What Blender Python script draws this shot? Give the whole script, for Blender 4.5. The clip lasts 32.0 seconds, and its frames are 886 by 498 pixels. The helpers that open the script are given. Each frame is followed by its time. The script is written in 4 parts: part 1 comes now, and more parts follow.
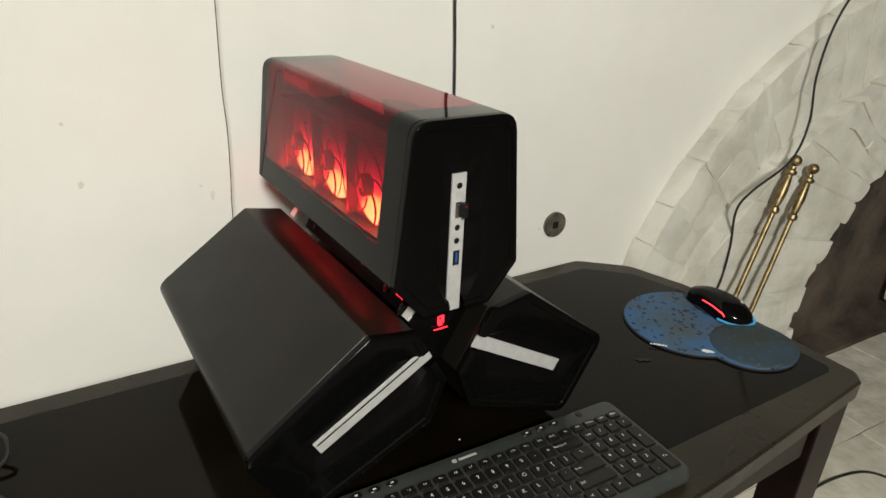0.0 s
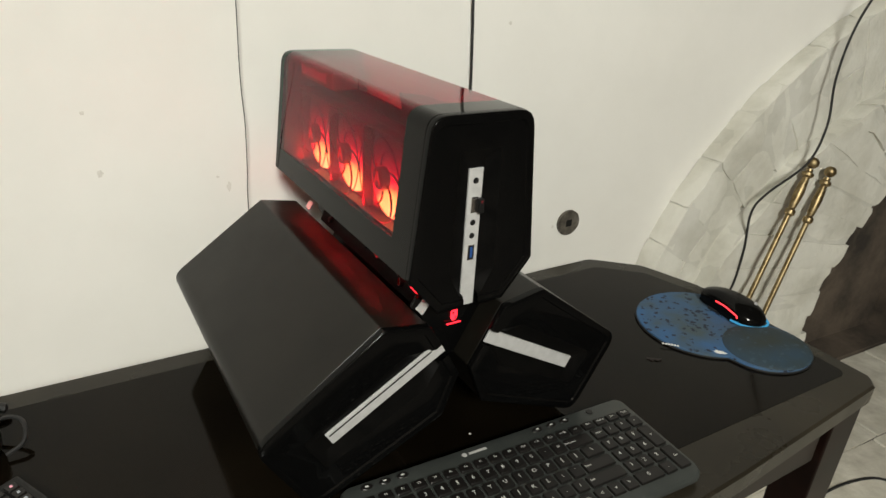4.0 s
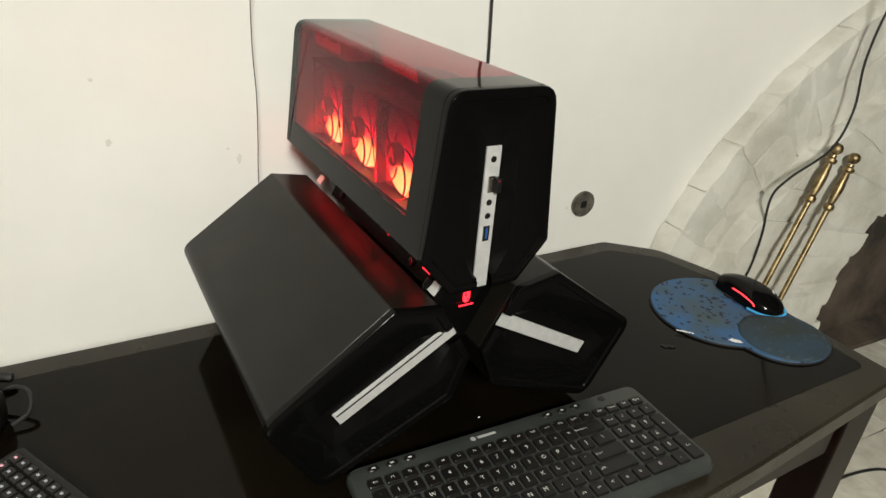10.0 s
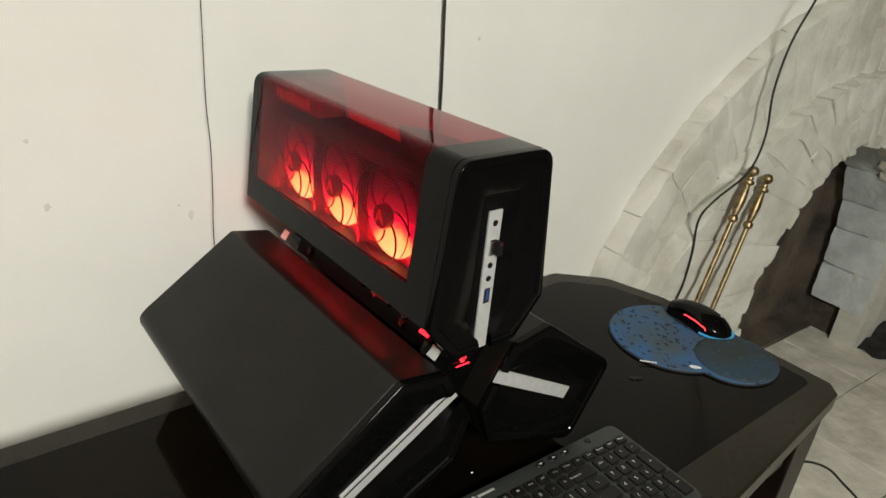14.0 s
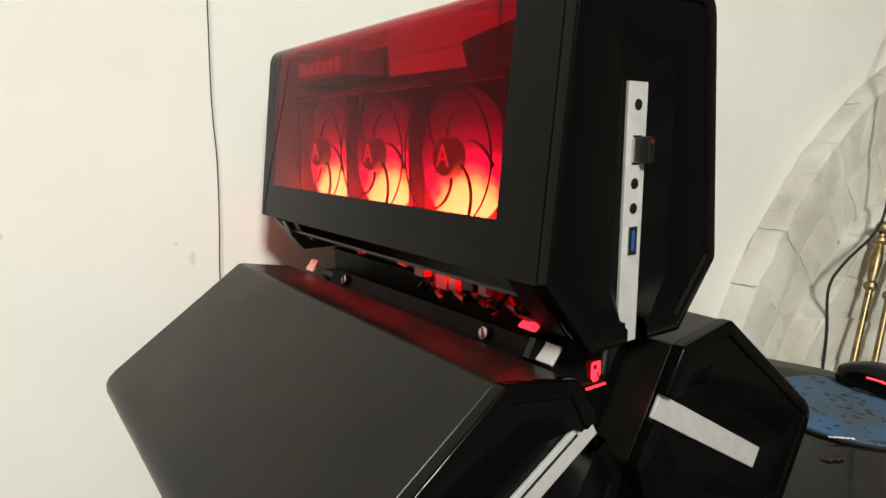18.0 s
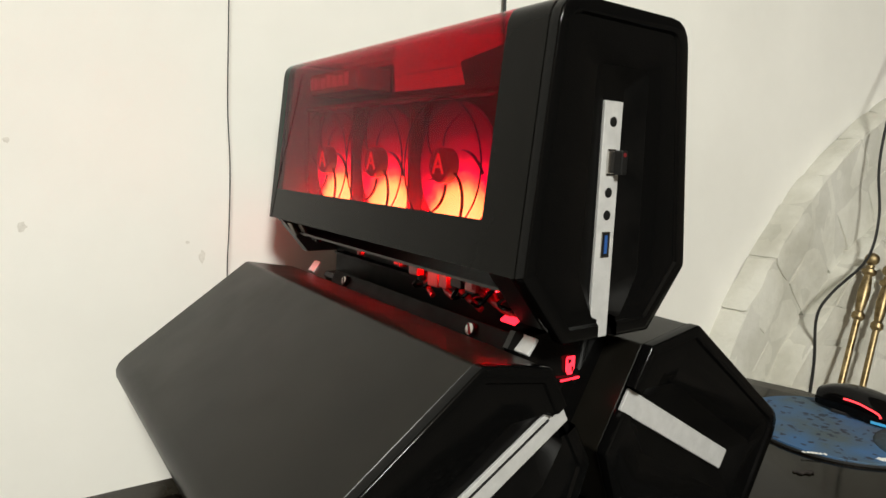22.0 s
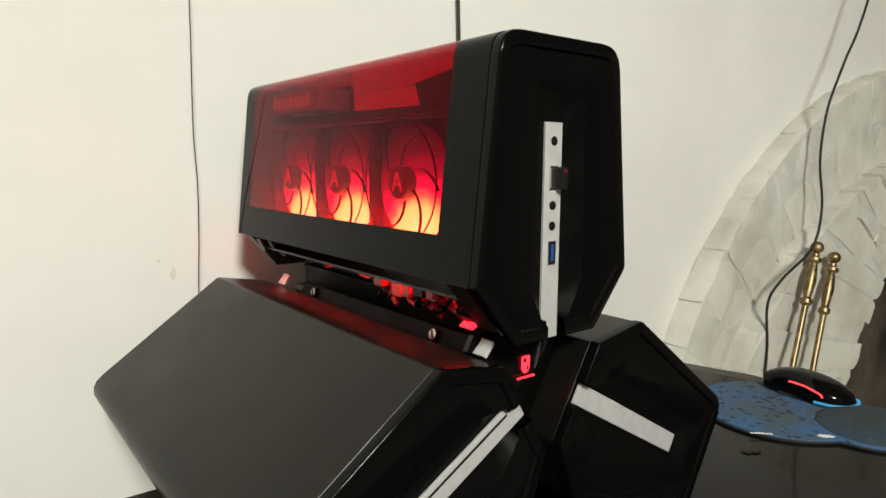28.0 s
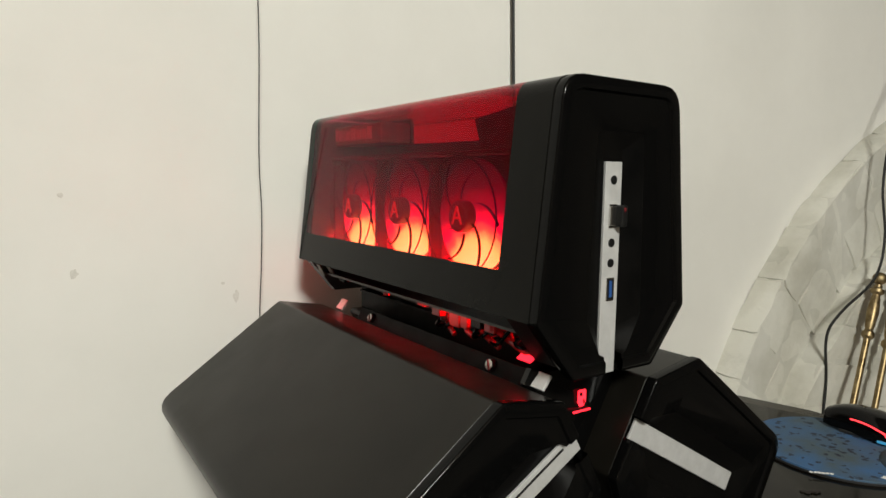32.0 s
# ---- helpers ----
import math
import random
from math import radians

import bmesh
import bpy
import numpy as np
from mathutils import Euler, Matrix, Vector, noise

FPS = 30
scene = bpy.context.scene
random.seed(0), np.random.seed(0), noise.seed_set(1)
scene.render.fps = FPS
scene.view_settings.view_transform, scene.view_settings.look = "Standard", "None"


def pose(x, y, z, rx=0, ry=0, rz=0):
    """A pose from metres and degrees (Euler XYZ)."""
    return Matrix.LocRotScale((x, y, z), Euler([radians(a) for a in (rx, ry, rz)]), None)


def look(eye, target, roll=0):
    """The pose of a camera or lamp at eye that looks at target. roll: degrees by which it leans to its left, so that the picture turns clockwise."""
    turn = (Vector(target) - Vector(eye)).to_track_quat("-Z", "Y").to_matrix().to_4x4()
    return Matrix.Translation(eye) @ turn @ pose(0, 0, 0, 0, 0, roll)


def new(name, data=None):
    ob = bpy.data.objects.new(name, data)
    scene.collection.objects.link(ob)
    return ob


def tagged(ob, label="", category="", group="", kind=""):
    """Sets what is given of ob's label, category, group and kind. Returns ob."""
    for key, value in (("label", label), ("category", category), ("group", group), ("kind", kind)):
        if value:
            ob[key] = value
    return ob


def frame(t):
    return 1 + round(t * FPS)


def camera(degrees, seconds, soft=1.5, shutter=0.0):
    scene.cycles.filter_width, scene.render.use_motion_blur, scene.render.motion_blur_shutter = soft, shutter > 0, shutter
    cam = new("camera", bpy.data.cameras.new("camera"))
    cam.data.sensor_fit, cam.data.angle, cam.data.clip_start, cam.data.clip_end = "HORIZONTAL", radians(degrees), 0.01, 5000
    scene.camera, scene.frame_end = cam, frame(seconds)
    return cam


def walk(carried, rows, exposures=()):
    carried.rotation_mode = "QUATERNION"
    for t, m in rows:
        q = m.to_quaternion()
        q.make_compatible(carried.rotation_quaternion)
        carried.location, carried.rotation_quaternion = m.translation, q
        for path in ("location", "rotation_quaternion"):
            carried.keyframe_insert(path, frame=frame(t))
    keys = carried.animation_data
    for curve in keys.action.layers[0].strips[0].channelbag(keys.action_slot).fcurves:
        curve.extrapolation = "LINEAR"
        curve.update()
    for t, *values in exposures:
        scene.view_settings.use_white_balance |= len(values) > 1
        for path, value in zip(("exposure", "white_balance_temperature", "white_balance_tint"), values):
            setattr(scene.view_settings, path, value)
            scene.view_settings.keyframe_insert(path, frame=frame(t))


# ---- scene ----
cam = camera(69.2, 32.0)
PATH = [
    (0, (-0.28, -0.937, 1.264), (0.633, 0.642, 0.443), 2.7),
    (0.5, (-0.278, -0.941, 1.265), (0.626, 0.654, 0.465), 2.3),
    (1, (-0.279, -0.942, 1.263), (0.615, 0.649, 0.446), 1.9),
    (1.5, (-0.282, -0.941, 1.262), (0.6, 0.654, 0.439), 2.2),
    (2, (-0.28, -0.942, 1.26), (0.61, 0.651, 0.442), 2.4),
    (2.5, (-0.281, -0.94, 1.262), (0.612, 0.647, 0.434), 2.9),
    (3, (-0.285, -0.94, 1.261), (0.596, 0.648, 0.424), 2.9),
    (3.5, (-0.285, -0.939, 1.263), (0.603, 0.651, 0.436), 3.3),
    (5.5, (-0.287, -0.937, 1.261), (0.579, 0.648, 0.402), 3.7),
    (6, (-0.286, -0.936, 1.261), (0.592, 0.649, 0.415), 4.1),
    (6.5, (-0.287, -0.93, 1.258), (0.569, 0.658, 0.394), 4.4),
    (7, (-0.282, -0.929, 1.256), (0.603, 0.635, 0.38), 4.9),
    (7.5, (-0.284, -0.927, 1.258), (0.588, 0.643, 0.378), 4.7),
    (8, (-0.285, -0.923, 1.255), (0.569, 0.65, 0.362), 4.1),
    (8.5, (-0.281, -0.921, 1.257), (0.57, 0.655, 0.367), 4.2),
    (9, (-0.285, -0.92, 1.26), (0.551, 0.667, 0.376), 4.2),
    (9.5, (-0.285, -0.919, 1.258), (0.558, 0.654, 0.356), 4.6),
    (10, (-0.281, -0.92, 1.257), (0.566, 0.654, 0.36), 4.6),
    (10.5, (-0.278, -0.916, 1.257), (0.542, 0.676, 0.366), 3.9),
    (11, (-0.28, -0.916, 1.261), (0.553, 0.68, 0.389), 4.7),
    (11.5, (-0.28, -0.926, 1.262), (0.55, 0.679, 0.404), 4.6),
    (12, (-0.285, -0.929, 1.263), (0.574, 0.67, 0.424), 4.2),
    (12.5, (-0.29, -0.926, 1.265), (0.62, 0.665, 0.466), 4.6),
    (13, (-0.307, -0.921, 1.268), (0.652, 0.655, 0.494), 5.5),
    (13.5, (-0.349, -0.894, 1.283), (0.695, 0.616, 0.489), 6.1),
    (14, (-0.341, -0.85, 1.288), (0.757, 0.599, 0.452), 5.3),
    (14.5, (-0.302, -0.795, 1.289), (0.711, 0.678, 0.392), 4.0),
    (16.5, (-0.312, -0.74, 1.249), (0.798, 0.777, 0.568), 3.8),
    (17, (-0.276, -0.701, 1.156), (0.812, 0.883, 0.602), 2.3),
    (17.5, (-0.268, -0.696, 1.099), (0.796, 0.937, 0.651), 0.5),
    (18, (-0.26, -0.697, 1.058), (0.785, 0.974, 0.719), -0.0),
    (18.5, (-0.265, -0.707, 1.029), (0.748, 0.999, 0.771), -0.0),
    (19, (-0.259, -0.711, 1.019), (0.77, 0.989, 0.799), 1.3),
    (19.5, (-0.261, -0.718, 1.017), (0.774, 0.976, 0.773), 1.0),
    (20, (-0.262, -0.721, 1.019), (0.777, 0.968, 0.759), 1.4),
    (20.5, (-0.268, -0.727, 1.032), (0.793, 0.951, 0.783), 1.7),
    (21, (-0.269, -0.726, 1.037), (0.759, 0.968, 0.768), 1.8),
    (21.5, (-0.27, -0.731, 1.041), (0.779, 0.952, 0.777), 1.8),
    (22, (-0.273, -0.734, 1.049), (0.766, 0.953, 0.778), 2.2),
    (22.5, (-0.275, -0.73, 1.042), (0.722, 0.98, 0.76), 1.2),
    (23, (-0.275, -0.747, 1.041), (0.773, 0.934, 0.766), 0.4),
    (23.5, (-0.281, -0.75, 1.042), (0.765, 0.93, 0.752), -0.1),
    (24, (-0.282, -0.749, 1.048), (0.804, 0.912, 0.798), -1.5),
    (24.5, (-0.281, -0.75, 1.05), (0.871, 0.864, 0.791), -2.0),
    (25, (-0.286, -0.749, 1.05), (0.842, 0.886, 0.812), -0.8),
    (25.5, (-0.286, -0.748, 1.049), (0.872, 0.865, 0.806), -0.4),
    (27.5, (-0.286, -0.769, 1.06), (0.847, 0.858, 0.796), -0.2),
    (28, (-0.284, -0.764, 1.062), (0.833, 0.873, 0.793), 0.3),
    (28.5, (-0.293, -0.763, 1.061), (0.804, 0.888, 0.794), 0.8),
    (29, (-0.294, -0.762, 1.062), (0.804, 0.89, 0.804), 1.0),
    (29.5, (-0.291, -0.766, 1.065), (0.815, 0.877, 0.792), 0.8),
    (30, (-0.288, -0.765, 1.065), (0.824, 0.877, 0.806), 1.0),
    (30.5, (-0.291, -0.763, 1.063), (0.807, 0.888, 0.801), 1.0),
    (31, (-0.294, -0.764, 1.067), (0.766, 0.916, 0.83), 0.7),
    (31.5, (-0.299, -0.769, 1.069), (0.745, 0.921, 0.844), 0.6),
    (32, (-0.3, -0.768, 1.074), (0.705, 0.948, 0.861), 0.8),
]
walk(cam, [(t, look(eye, target, roll)) for t, eye, target, roll in PATH], [(0, -0.08), (3, -0.12), (6, 0.0), (11, 0.02), (13, -0.16), (15, -0.2), (16.6, -0.16), (17.6, 0.02), (20, 0.14), (23, 0.04), (29, 0.0), (31, -0.18), (32, -0.24)])


# ---- world, lights ----
world = bpy.data.worlds.new("world")
scene.world = world
world.use_nodes = True
world.node_tree.nodes["Background"].inputs[0].default_value = (0.9, 0.95, 1.0, 1)
world.node_tree.nodes["Background"].inputs[1].default_value = 0.25
scene.view_settings.exposure = 0.0


def area_lamp(name, m, size_x, size_y, watts, colour):
    data = bpy.data.lights.new(name, "AREA")
    data.shape, data.size, data.size_y, data.energy, data.color = "RECTANGLE", size_x, size_y, watts, colour
    ob = new(name, data)
    ob.matrix_world = m
    return ob


# room light from an unseen lamp; its form and place are assumed
bulb = bpy.data.lights.new("assumed_bulb", "POINT")
bulb.energy, bulb.color, bulb.shadow_soft_size = 380, (0.955, 0.958, 0.875), 0.24
new("assumed_bulb", bulb).location = (-0.80, -2.7, 2.46)

# ---- materials ----


def material(name, base=(0.5, 0.5, 0.5), rough=0.5, metal=0.0, spec=0.5, coat=0.0):
    m = bpy.data.materials.new(name)
    m.use_nodes = True
    b = m.node_tree.nodes["Principled BSDF"]
    b.inputs["Base Color"].default_value = (*base, 1)
    b.inputs["Roughness"].default_value = rough
    b.inputs["Metallic"].default_value = metal
    b.inputs["Specular IOR Level"].default_value = spec
    b.inputs["Coat Weight"].default_value = coat
    b.inputs["Coat Roughness"].default_value = 0.04
    return m


def node(m, kind, **values):
    n = m.node_tree.nodes.new(kind)
    for key, value in values.items():
        n.inputs[key.replace("_", " ")].default_value = value
    return n


def link(m, a, out, b, inp):
    m.node_tree.links.new(a.outputs[out], b.inputs[inp])


def bsdf(m):
    return m.node_tree.nodes["Principled BSDF"]


def varied(m, low, high, scale=8.0, detail=6.0, at=(0.35, 0.65)):
    """Two base colours mixed by noise in object space."""
    tex = node(m, "ShaderNodeTexCoord")
    n = node(m, "ShaderNodeTexNoise", Scale=scale, Detail=detail, Roughness=0.6)
    r = node(m, "ShaderNodeValToRGB")
    r.color_ramp.elements[0].position, r.color_ramp.elements[1].position = at
    r.color_ramp.elements[0].color, r.color_ramp.elements[1].color = (*low, 1), (*high, 1)
    link(m, tex, "Object", n, "Vector")
    link(m, n, "Fac", r, "Fac")
    link(m, r, "Color", bsdf(m), "Base Color")
    return m


def bumped(m, scale=60.0, strength=0.2, distance=0.002, detail=6.0, scale2=0.0):
    tex = node(m, "ShaderNodeTexCoord")
    n = node(m, "ShaderNodeTexNoise", Scale=scale, Detail=detail)
    b = node(m, "ShaderNodeBump", Strength=strength, Distance=distance)
    link(m, tex, "Object", n, "Vector")
    link(m, n, "Fac", b, "Height")
    if scale2:
        n2 = node(m, "ShaderNodeTexNoise", Scale=scale2, Detail=3.0)
        b2 = node(m, "ShaderNodeBump", Strength=strength, Distance=distance * 6)
        link(m, tex, "Object", n2, "Vector")
        link(m, n2, "Fac", b2, "Height")
        link(m, b2, "Normal", b, "Normal")
    link(m, b, "Normal", bsdf(m), "Normal")
    return m


def rough_varied(m, low, high, scale=12.0):
    tex = node(m, "ShaderNodeTexCoord")
    n = node(m, "ShaderNodeTexNoise", Scale=scale, Detail=8.0)
    r = node(m, "ShaderNodeMapRange")
    r.inputs["From Min"].default_value, r.inputs["From Max"].default_value = 0.3, 0.7
    r.inputs["To Min"].default_value, r.inputs["To Max"].default_value = low, high
    link(m, tex, "Object", n, "Vector")
    link(m, n, "Fac", r, "Value")
    link(m, r, "Result", bsdf(m), "Roughness")
    return m


def glowing(name, colour, strength):
    m = material(name, (0.02, 0.02, 0.02))
    bsdf(m).inputs["Emission Color"].default_value = (*colour, 1)
    bsdf(m).inputs["Emission Strength"].default_value = strength
    return m


PLASTER = bumped(varied(material("plaster", rough=0.85), (0.74, 0.727, 0.685), (0.81, 0.797, 0.755), 2.2, 8), 90, 0.12, 0.001, scale2=5)
STONE = bumped(varied(material("whitewashed_stone", rough=0.9), (0.47, 0.455, 0.39), (0.68, 0.67, 0.61), 7, 11, (0.28, 0.62)), 110, 0.5, 0.002, scale2=22)
LIMEWASH = bumped(varied(material("limewash", rough=0.9), (0.44, 0.48, 0.48), (0.60, 0.64, 0.64), 9, 9), 60, 0.5, 0.003, scale2=16)
MORTAR = bumped(varied(material("mortar", rough=0.95), (0.46, 0.45, 0.39), (0.63, 0.62, 0.57), 7, 8), 90, 0.4, 0.003)
SOOT = bumped(varied(material("soot", rough=0.95), (0.035, 0.028, 0.022), (0.13, 0.10, 0.075), 6, 8), 40, 0.6, 0.006)
DESK = rough_varied(varied(material("desk_lacquer", rough=0.12, spec=0.11), (0.0026, 0.0018, 0.0010), (0.0060, 0.0043, 0.0024), 5), 0.05, 0.13, 9)
DESK_EDGE = rough_varied(varied(material("desk_border", rough=0.3, spec=0.25), (0.017, 0.0143, 0.0098), (0.028, 0.0235, 0.0158), 6), 0.22, 0.36, 9)
WOOD = varied(material("dark_red_wood", rough=0.3, spec=0.15), (0.005, 0.0028, 0.0022), (0.013, 0.0055, 0.004), 9)
GLOSS = rough_varied(material("gloss_black", (0.0025, 0.0025, 0.0025), 0.08, spec=0.15), 0.06, 0.14, 30)
SATIN = bumped(rough_varied(varied(material("satin_black", rough=0.42, spec=0.2), (0.0054, 0.0049, 0.0038), (0.0112, 0.0100, 0.0078), 9), 0.28, 0.38, 25), 900, 0.08, 0.0004)
BLACK = material("matte_black", (0.006, 0.006, 0.006), 0.5, spec=0.3)
STEEL = bumped(rough_varied(varied(material("satin_silver", rough=0.45, metal=0.3), (0.54, 0.54, 0.535), (0.62, 0.62, 0.615), 90), 0.38, 0.52, 200), 600, 0.1, 0.0003)
NICKEL = material("nickel", (0.6, 0.58, 0.55), 0.25, 1.0)
BRASS = rough_varied(varied(material("brass", rough=0.3, metal=1.0), (0.17, 0.12, 0.06), (0.40, 0.31, 0.17), 60), 0.3, 0.55, 60)
RUBBER = material("rubber", (0.012, 0.012, 0.012), 0.6)
KEYCAP = rough_varied(material("keycap", (0.010, 0.009, 0.0085), 0.35, spec=0.3), 0.28, 0.42, 80)
KB_BODY = bumped(varied(material("keyboard_body", rough=0.4, spec=0.35), (0.032, 0.036, 0.034), (0.044, 0.049, 0.046), 20), 800, 0.05, 0.0004)
PRINT = material("white_print", (0.75, 0.75, 0.72), 0.5)
RED_GLOW = glowing("red_led", (1.0, 0.015, 0.03), 3.6)
BLUE = material("usb_blue", (0.02, 0.08, 0.28), 0.4)

ACRYLIC = rough_varied(varied(material("black_acrylic", rough=0.05, spec=0.09), (0.0050, 0.0048, 0.0042), (0.0085, 0.0081, 0.0072), 5), 0.03, 0.07, 20)
# for the added unseen walls and ceiling; dark brown returns little light
UNSEEN_ROOM = bumped(varied(material("unseen_room", rough=0.9), (0.13, 0.11, 0.09), (0.20, 0.17, 0.14), 2, 7), 60, 0.2, 0.002)
STAIN = varied(material("plaster_stain", rough=0.9), (0.61, 0.59, 0.54), (0.70, 0.68, 0.63), 300)
SOOT_BLACK = bumped(varied(material("charred", rough=0.85), (0.008, 0.008, 0.008), (0.03, 0.028, 0.025), 20), 60, 0.6, 0.004)
SOCKET = varied(material("socket_metal", rough=0.5, metal=0.6), (0.10, 0.09, 0.075), (0.22, 0.20, 0.17), 60)
BOARD = varied(material("circuit_board", rough=0.4), (0.012, 0.010, 0.010), (0.05, 0.03, 0.03), 120)
TROUGH = rough_varied(varied(material("dull_black_trough", rough=0.45, spec=0.07), (0.002, 0.002, 0.002), (0.004, 0.0037, 0.0034), 40), 0.38, 0.55, 40)
BLACK_RAIL = rough_varied(material("black_rail", (0.006, 0.006, 0.0057), 0.45, spec=0.1), 0.35, 0.55, 60)
RED_PLASTIC = material("red_plastic", (0.38, 0.012, 0.015), 0.25)


def painted_glow(name, centre, reach, stops, strength):
    """One lamp's light painted on a round disc as emission: hot and yellow near its rim, red further off."""
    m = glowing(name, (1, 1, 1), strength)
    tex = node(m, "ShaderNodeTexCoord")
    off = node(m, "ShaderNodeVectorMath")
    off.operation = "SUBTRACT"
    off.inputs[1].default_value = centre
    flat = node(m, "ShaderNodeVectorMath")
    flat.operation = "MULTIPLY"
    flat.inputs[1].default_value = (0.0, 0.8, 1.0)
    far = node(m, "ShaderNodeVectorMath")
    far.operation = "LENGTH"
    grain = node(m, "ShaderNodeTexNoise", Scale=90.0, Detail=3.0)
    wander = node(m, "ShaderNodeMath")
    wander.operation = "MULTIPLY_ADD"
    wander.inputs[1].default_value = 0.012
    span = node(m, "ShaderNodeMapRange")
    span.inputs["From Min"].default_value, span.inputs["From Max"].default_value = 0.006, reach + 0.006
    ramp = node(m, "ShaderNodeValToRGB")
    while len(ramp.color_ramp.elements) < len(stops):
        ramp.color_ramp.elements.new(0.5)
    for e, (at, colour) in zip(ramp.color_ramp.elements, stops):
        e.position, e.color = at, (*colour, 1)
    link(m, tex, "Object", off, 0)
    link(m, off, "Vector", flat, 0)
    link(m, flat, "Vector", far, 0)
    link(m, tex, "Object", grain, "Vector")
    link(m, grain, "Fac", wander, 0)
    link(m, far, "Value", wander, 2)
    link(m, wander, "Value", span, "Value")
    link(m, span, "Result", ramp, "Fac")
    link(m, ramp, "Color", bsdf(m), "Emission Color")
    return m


# LED light on the wells painted as emission, greener to offset the window tint
FAN_GLOW = painted_glow("fan_glow", (0.0, -0.010, -0.046), 0.085, ((0.0, (0.16, 1.0, 0.10)), (0.33, (0.15, 0.72, 0.05)), (0.42, (0.10, 0.10, 0.018)), (0.50, (0.060, 0.001, 0.014)), (0.66, (0.015, 0.0, 0.0042)), (0.82, (0.005, 0.0, 0.0014)), (1.0, (0.002, 0.0, 0.0006))), 38.0)
bsdf(FAN_GLOW).inputs["Specular IOR Level"].default_value = 0.1
FAR_BOX = varied(material("drive_body", rough=0.5), (0.10, 0.07, 0.07), (0.22, 0.16, 0.16), 150)
# red light falling on the fan marks, given as emission
MARK_GLOW = glowing("mark_glow", (1.0, 0.10, 0.12), 0.9)
DIM_PRINT = varied(material("pink_print", rough=0.5), (0.45, 0.30, 0.30), (0.60, 0.42, 0.42), 200)
CARD = rough_varied(varied(material("grey_card", rough=0.5), (0.035, 0.028, 0.030), (0.06, 0.045, 0.048), 30), 0.35, 0.6, 40)
BLADE = material("fan_blade", (0.03, 0.006, 0.008), 0.4)
bsdf(BLADE).inputs["Transmission Weight"].default_value = 0.3
# red light on the fan bosses, put in as a weak emission
BOSS_GLOW = glowing("boss_glow", (1.0, 0.004, 0.05), 0.12)
# unseen floor, darkened to cut bounce light and reflections in the gloss
FLOOR_LOW_BOUNCE = bumped(varied(material("low_bounce_floor", rough=0.7), (0.11, 0.095, 0.08), (0.22, 0.19, 0.16), 4, 8), 40, 0.3, 0.002)
FLOOR_STONE = bumped(varied(material("pale_floor_stone", rough=0.85), (0.54, 0.51, 0.43), (0.77, 0.74, 0.65), 9, 9), 60, 0.5, 0.003, scale2=12)


def tinted(name, colour):
    """Clear tinted sheet: what is behind shows through, and its face mirrors."""
    m = bpy.data.materials.new(name)
    m.use_nodes = True
    nodes = m.node_tree.nodes
    nodes.remove(nodes["Principled BSDF"])
    clear = node(m, "ShaderNodeBsdfTransparent", Color=(*colour, 1))
    gloss = node(m, "ShaderNodeBsdfGlossy", Color=(1, 1, 1, 1), Roughness=0.02)
    face = node(m, "ShaderNodeLayerWeight", Blend=0.5)
    steep = node(m, "ShaderNodeMath")
    steep.operation = "POWER"
    steep.inputs[1].default_value = 5.0
    gain = node(m, "ShaderNodeMath")
    gain.operation = "MULTIPLY_ADD"
    gain.inputs[1].default_value, gain.inputs[2].default_value = 0.75, 0.003
    mix = node(m, "ShaderNodeMixShader")
    link(m, face, "Facing", steep, 0)
    link(m, steep, "Value", gain, 0)
    link(m, gain, "Value", mix, "Fac")
    link(m, clear, "BSDF", mix, 1)
    link(m, gloss, "BSDF", mix, 2)
    link(m, mix, "Shader", nodes["Material Output"], "Surface")
    return m


TOP_WINDOW = tinted("dark_red_window", (0.72, 0.16, 0.28))
WINDOW = tinted("red_window", (0.90, 0.155, 0.30))


def droplet_print(name, low, high, dark, cover):
    """Blue cloth with a scattered dark droplet print and worn greyish patches."""
    m = varied(material(name, rough=0.75), low, high, 14, 5)
    ramp = [n for n in m.node_tree.nodes if n.bl_idname == "ShaderNodeValToRGB"][0]
    tex = node(m, "ShaderNodeTexCoord")
    vor = node(m, "ShaderNodeTexVoronoi", Scale=80.0)
    cut = node(m, "ShaderNodeMapRange")
    cut.inputs["From Min"].default_value, cut.inputs["From Max"].default_value = cover, cover + 0.08
    cut.inputs["To Min"].default_value, cut.inputs["To Max"].default_value = 1.0, 0.0
    mix = node(m, "ShaderNodeMix")
    mix.data_type = "RGBA"
    warp = node(m, "ShaderNodeTexNoise", Scale=160.0, Detail=3.0)
    shift = node(m, "ShaderNodeVectorMath")
    shift.operation = "MULTIPLY_ADD"
    shift.inputs[1].default_value = (0.012, 0.012, 0.012)
    link(m, tex, "Object", warp, "Vector")
    link(m, warp, "Color", shift, 0)
    link(m, tex, "Object", shift, 2)
    link(m, shift, "Vector", vor, "Vector")
    link(m, vor, "Distance", cut, "Value")
    link(m, cut, "Result", mix, 0)
    link(m, ramp, "Color", mix, 6)
    mix.inputs[7].default_value = (*dark, 1)
    m.node_tree.links.new(mix.outputs[2], bsdf(m).inputs["Base Color"])
    return bumped(m, 700, 0.2, 0.0006)


PAD = droplet_print("pad_cloth", (0.050, 0.075, 0.085), (0.030, 0.100, 0.23), (0.006, 0.012, 0.028), 0.25)
PAD_REST = droplet_print("pad_rest", (0.020, 0.028, 0.026), (0.016, 0.040, 0.065), (0.030, 0.055, 0.075), 0.2)

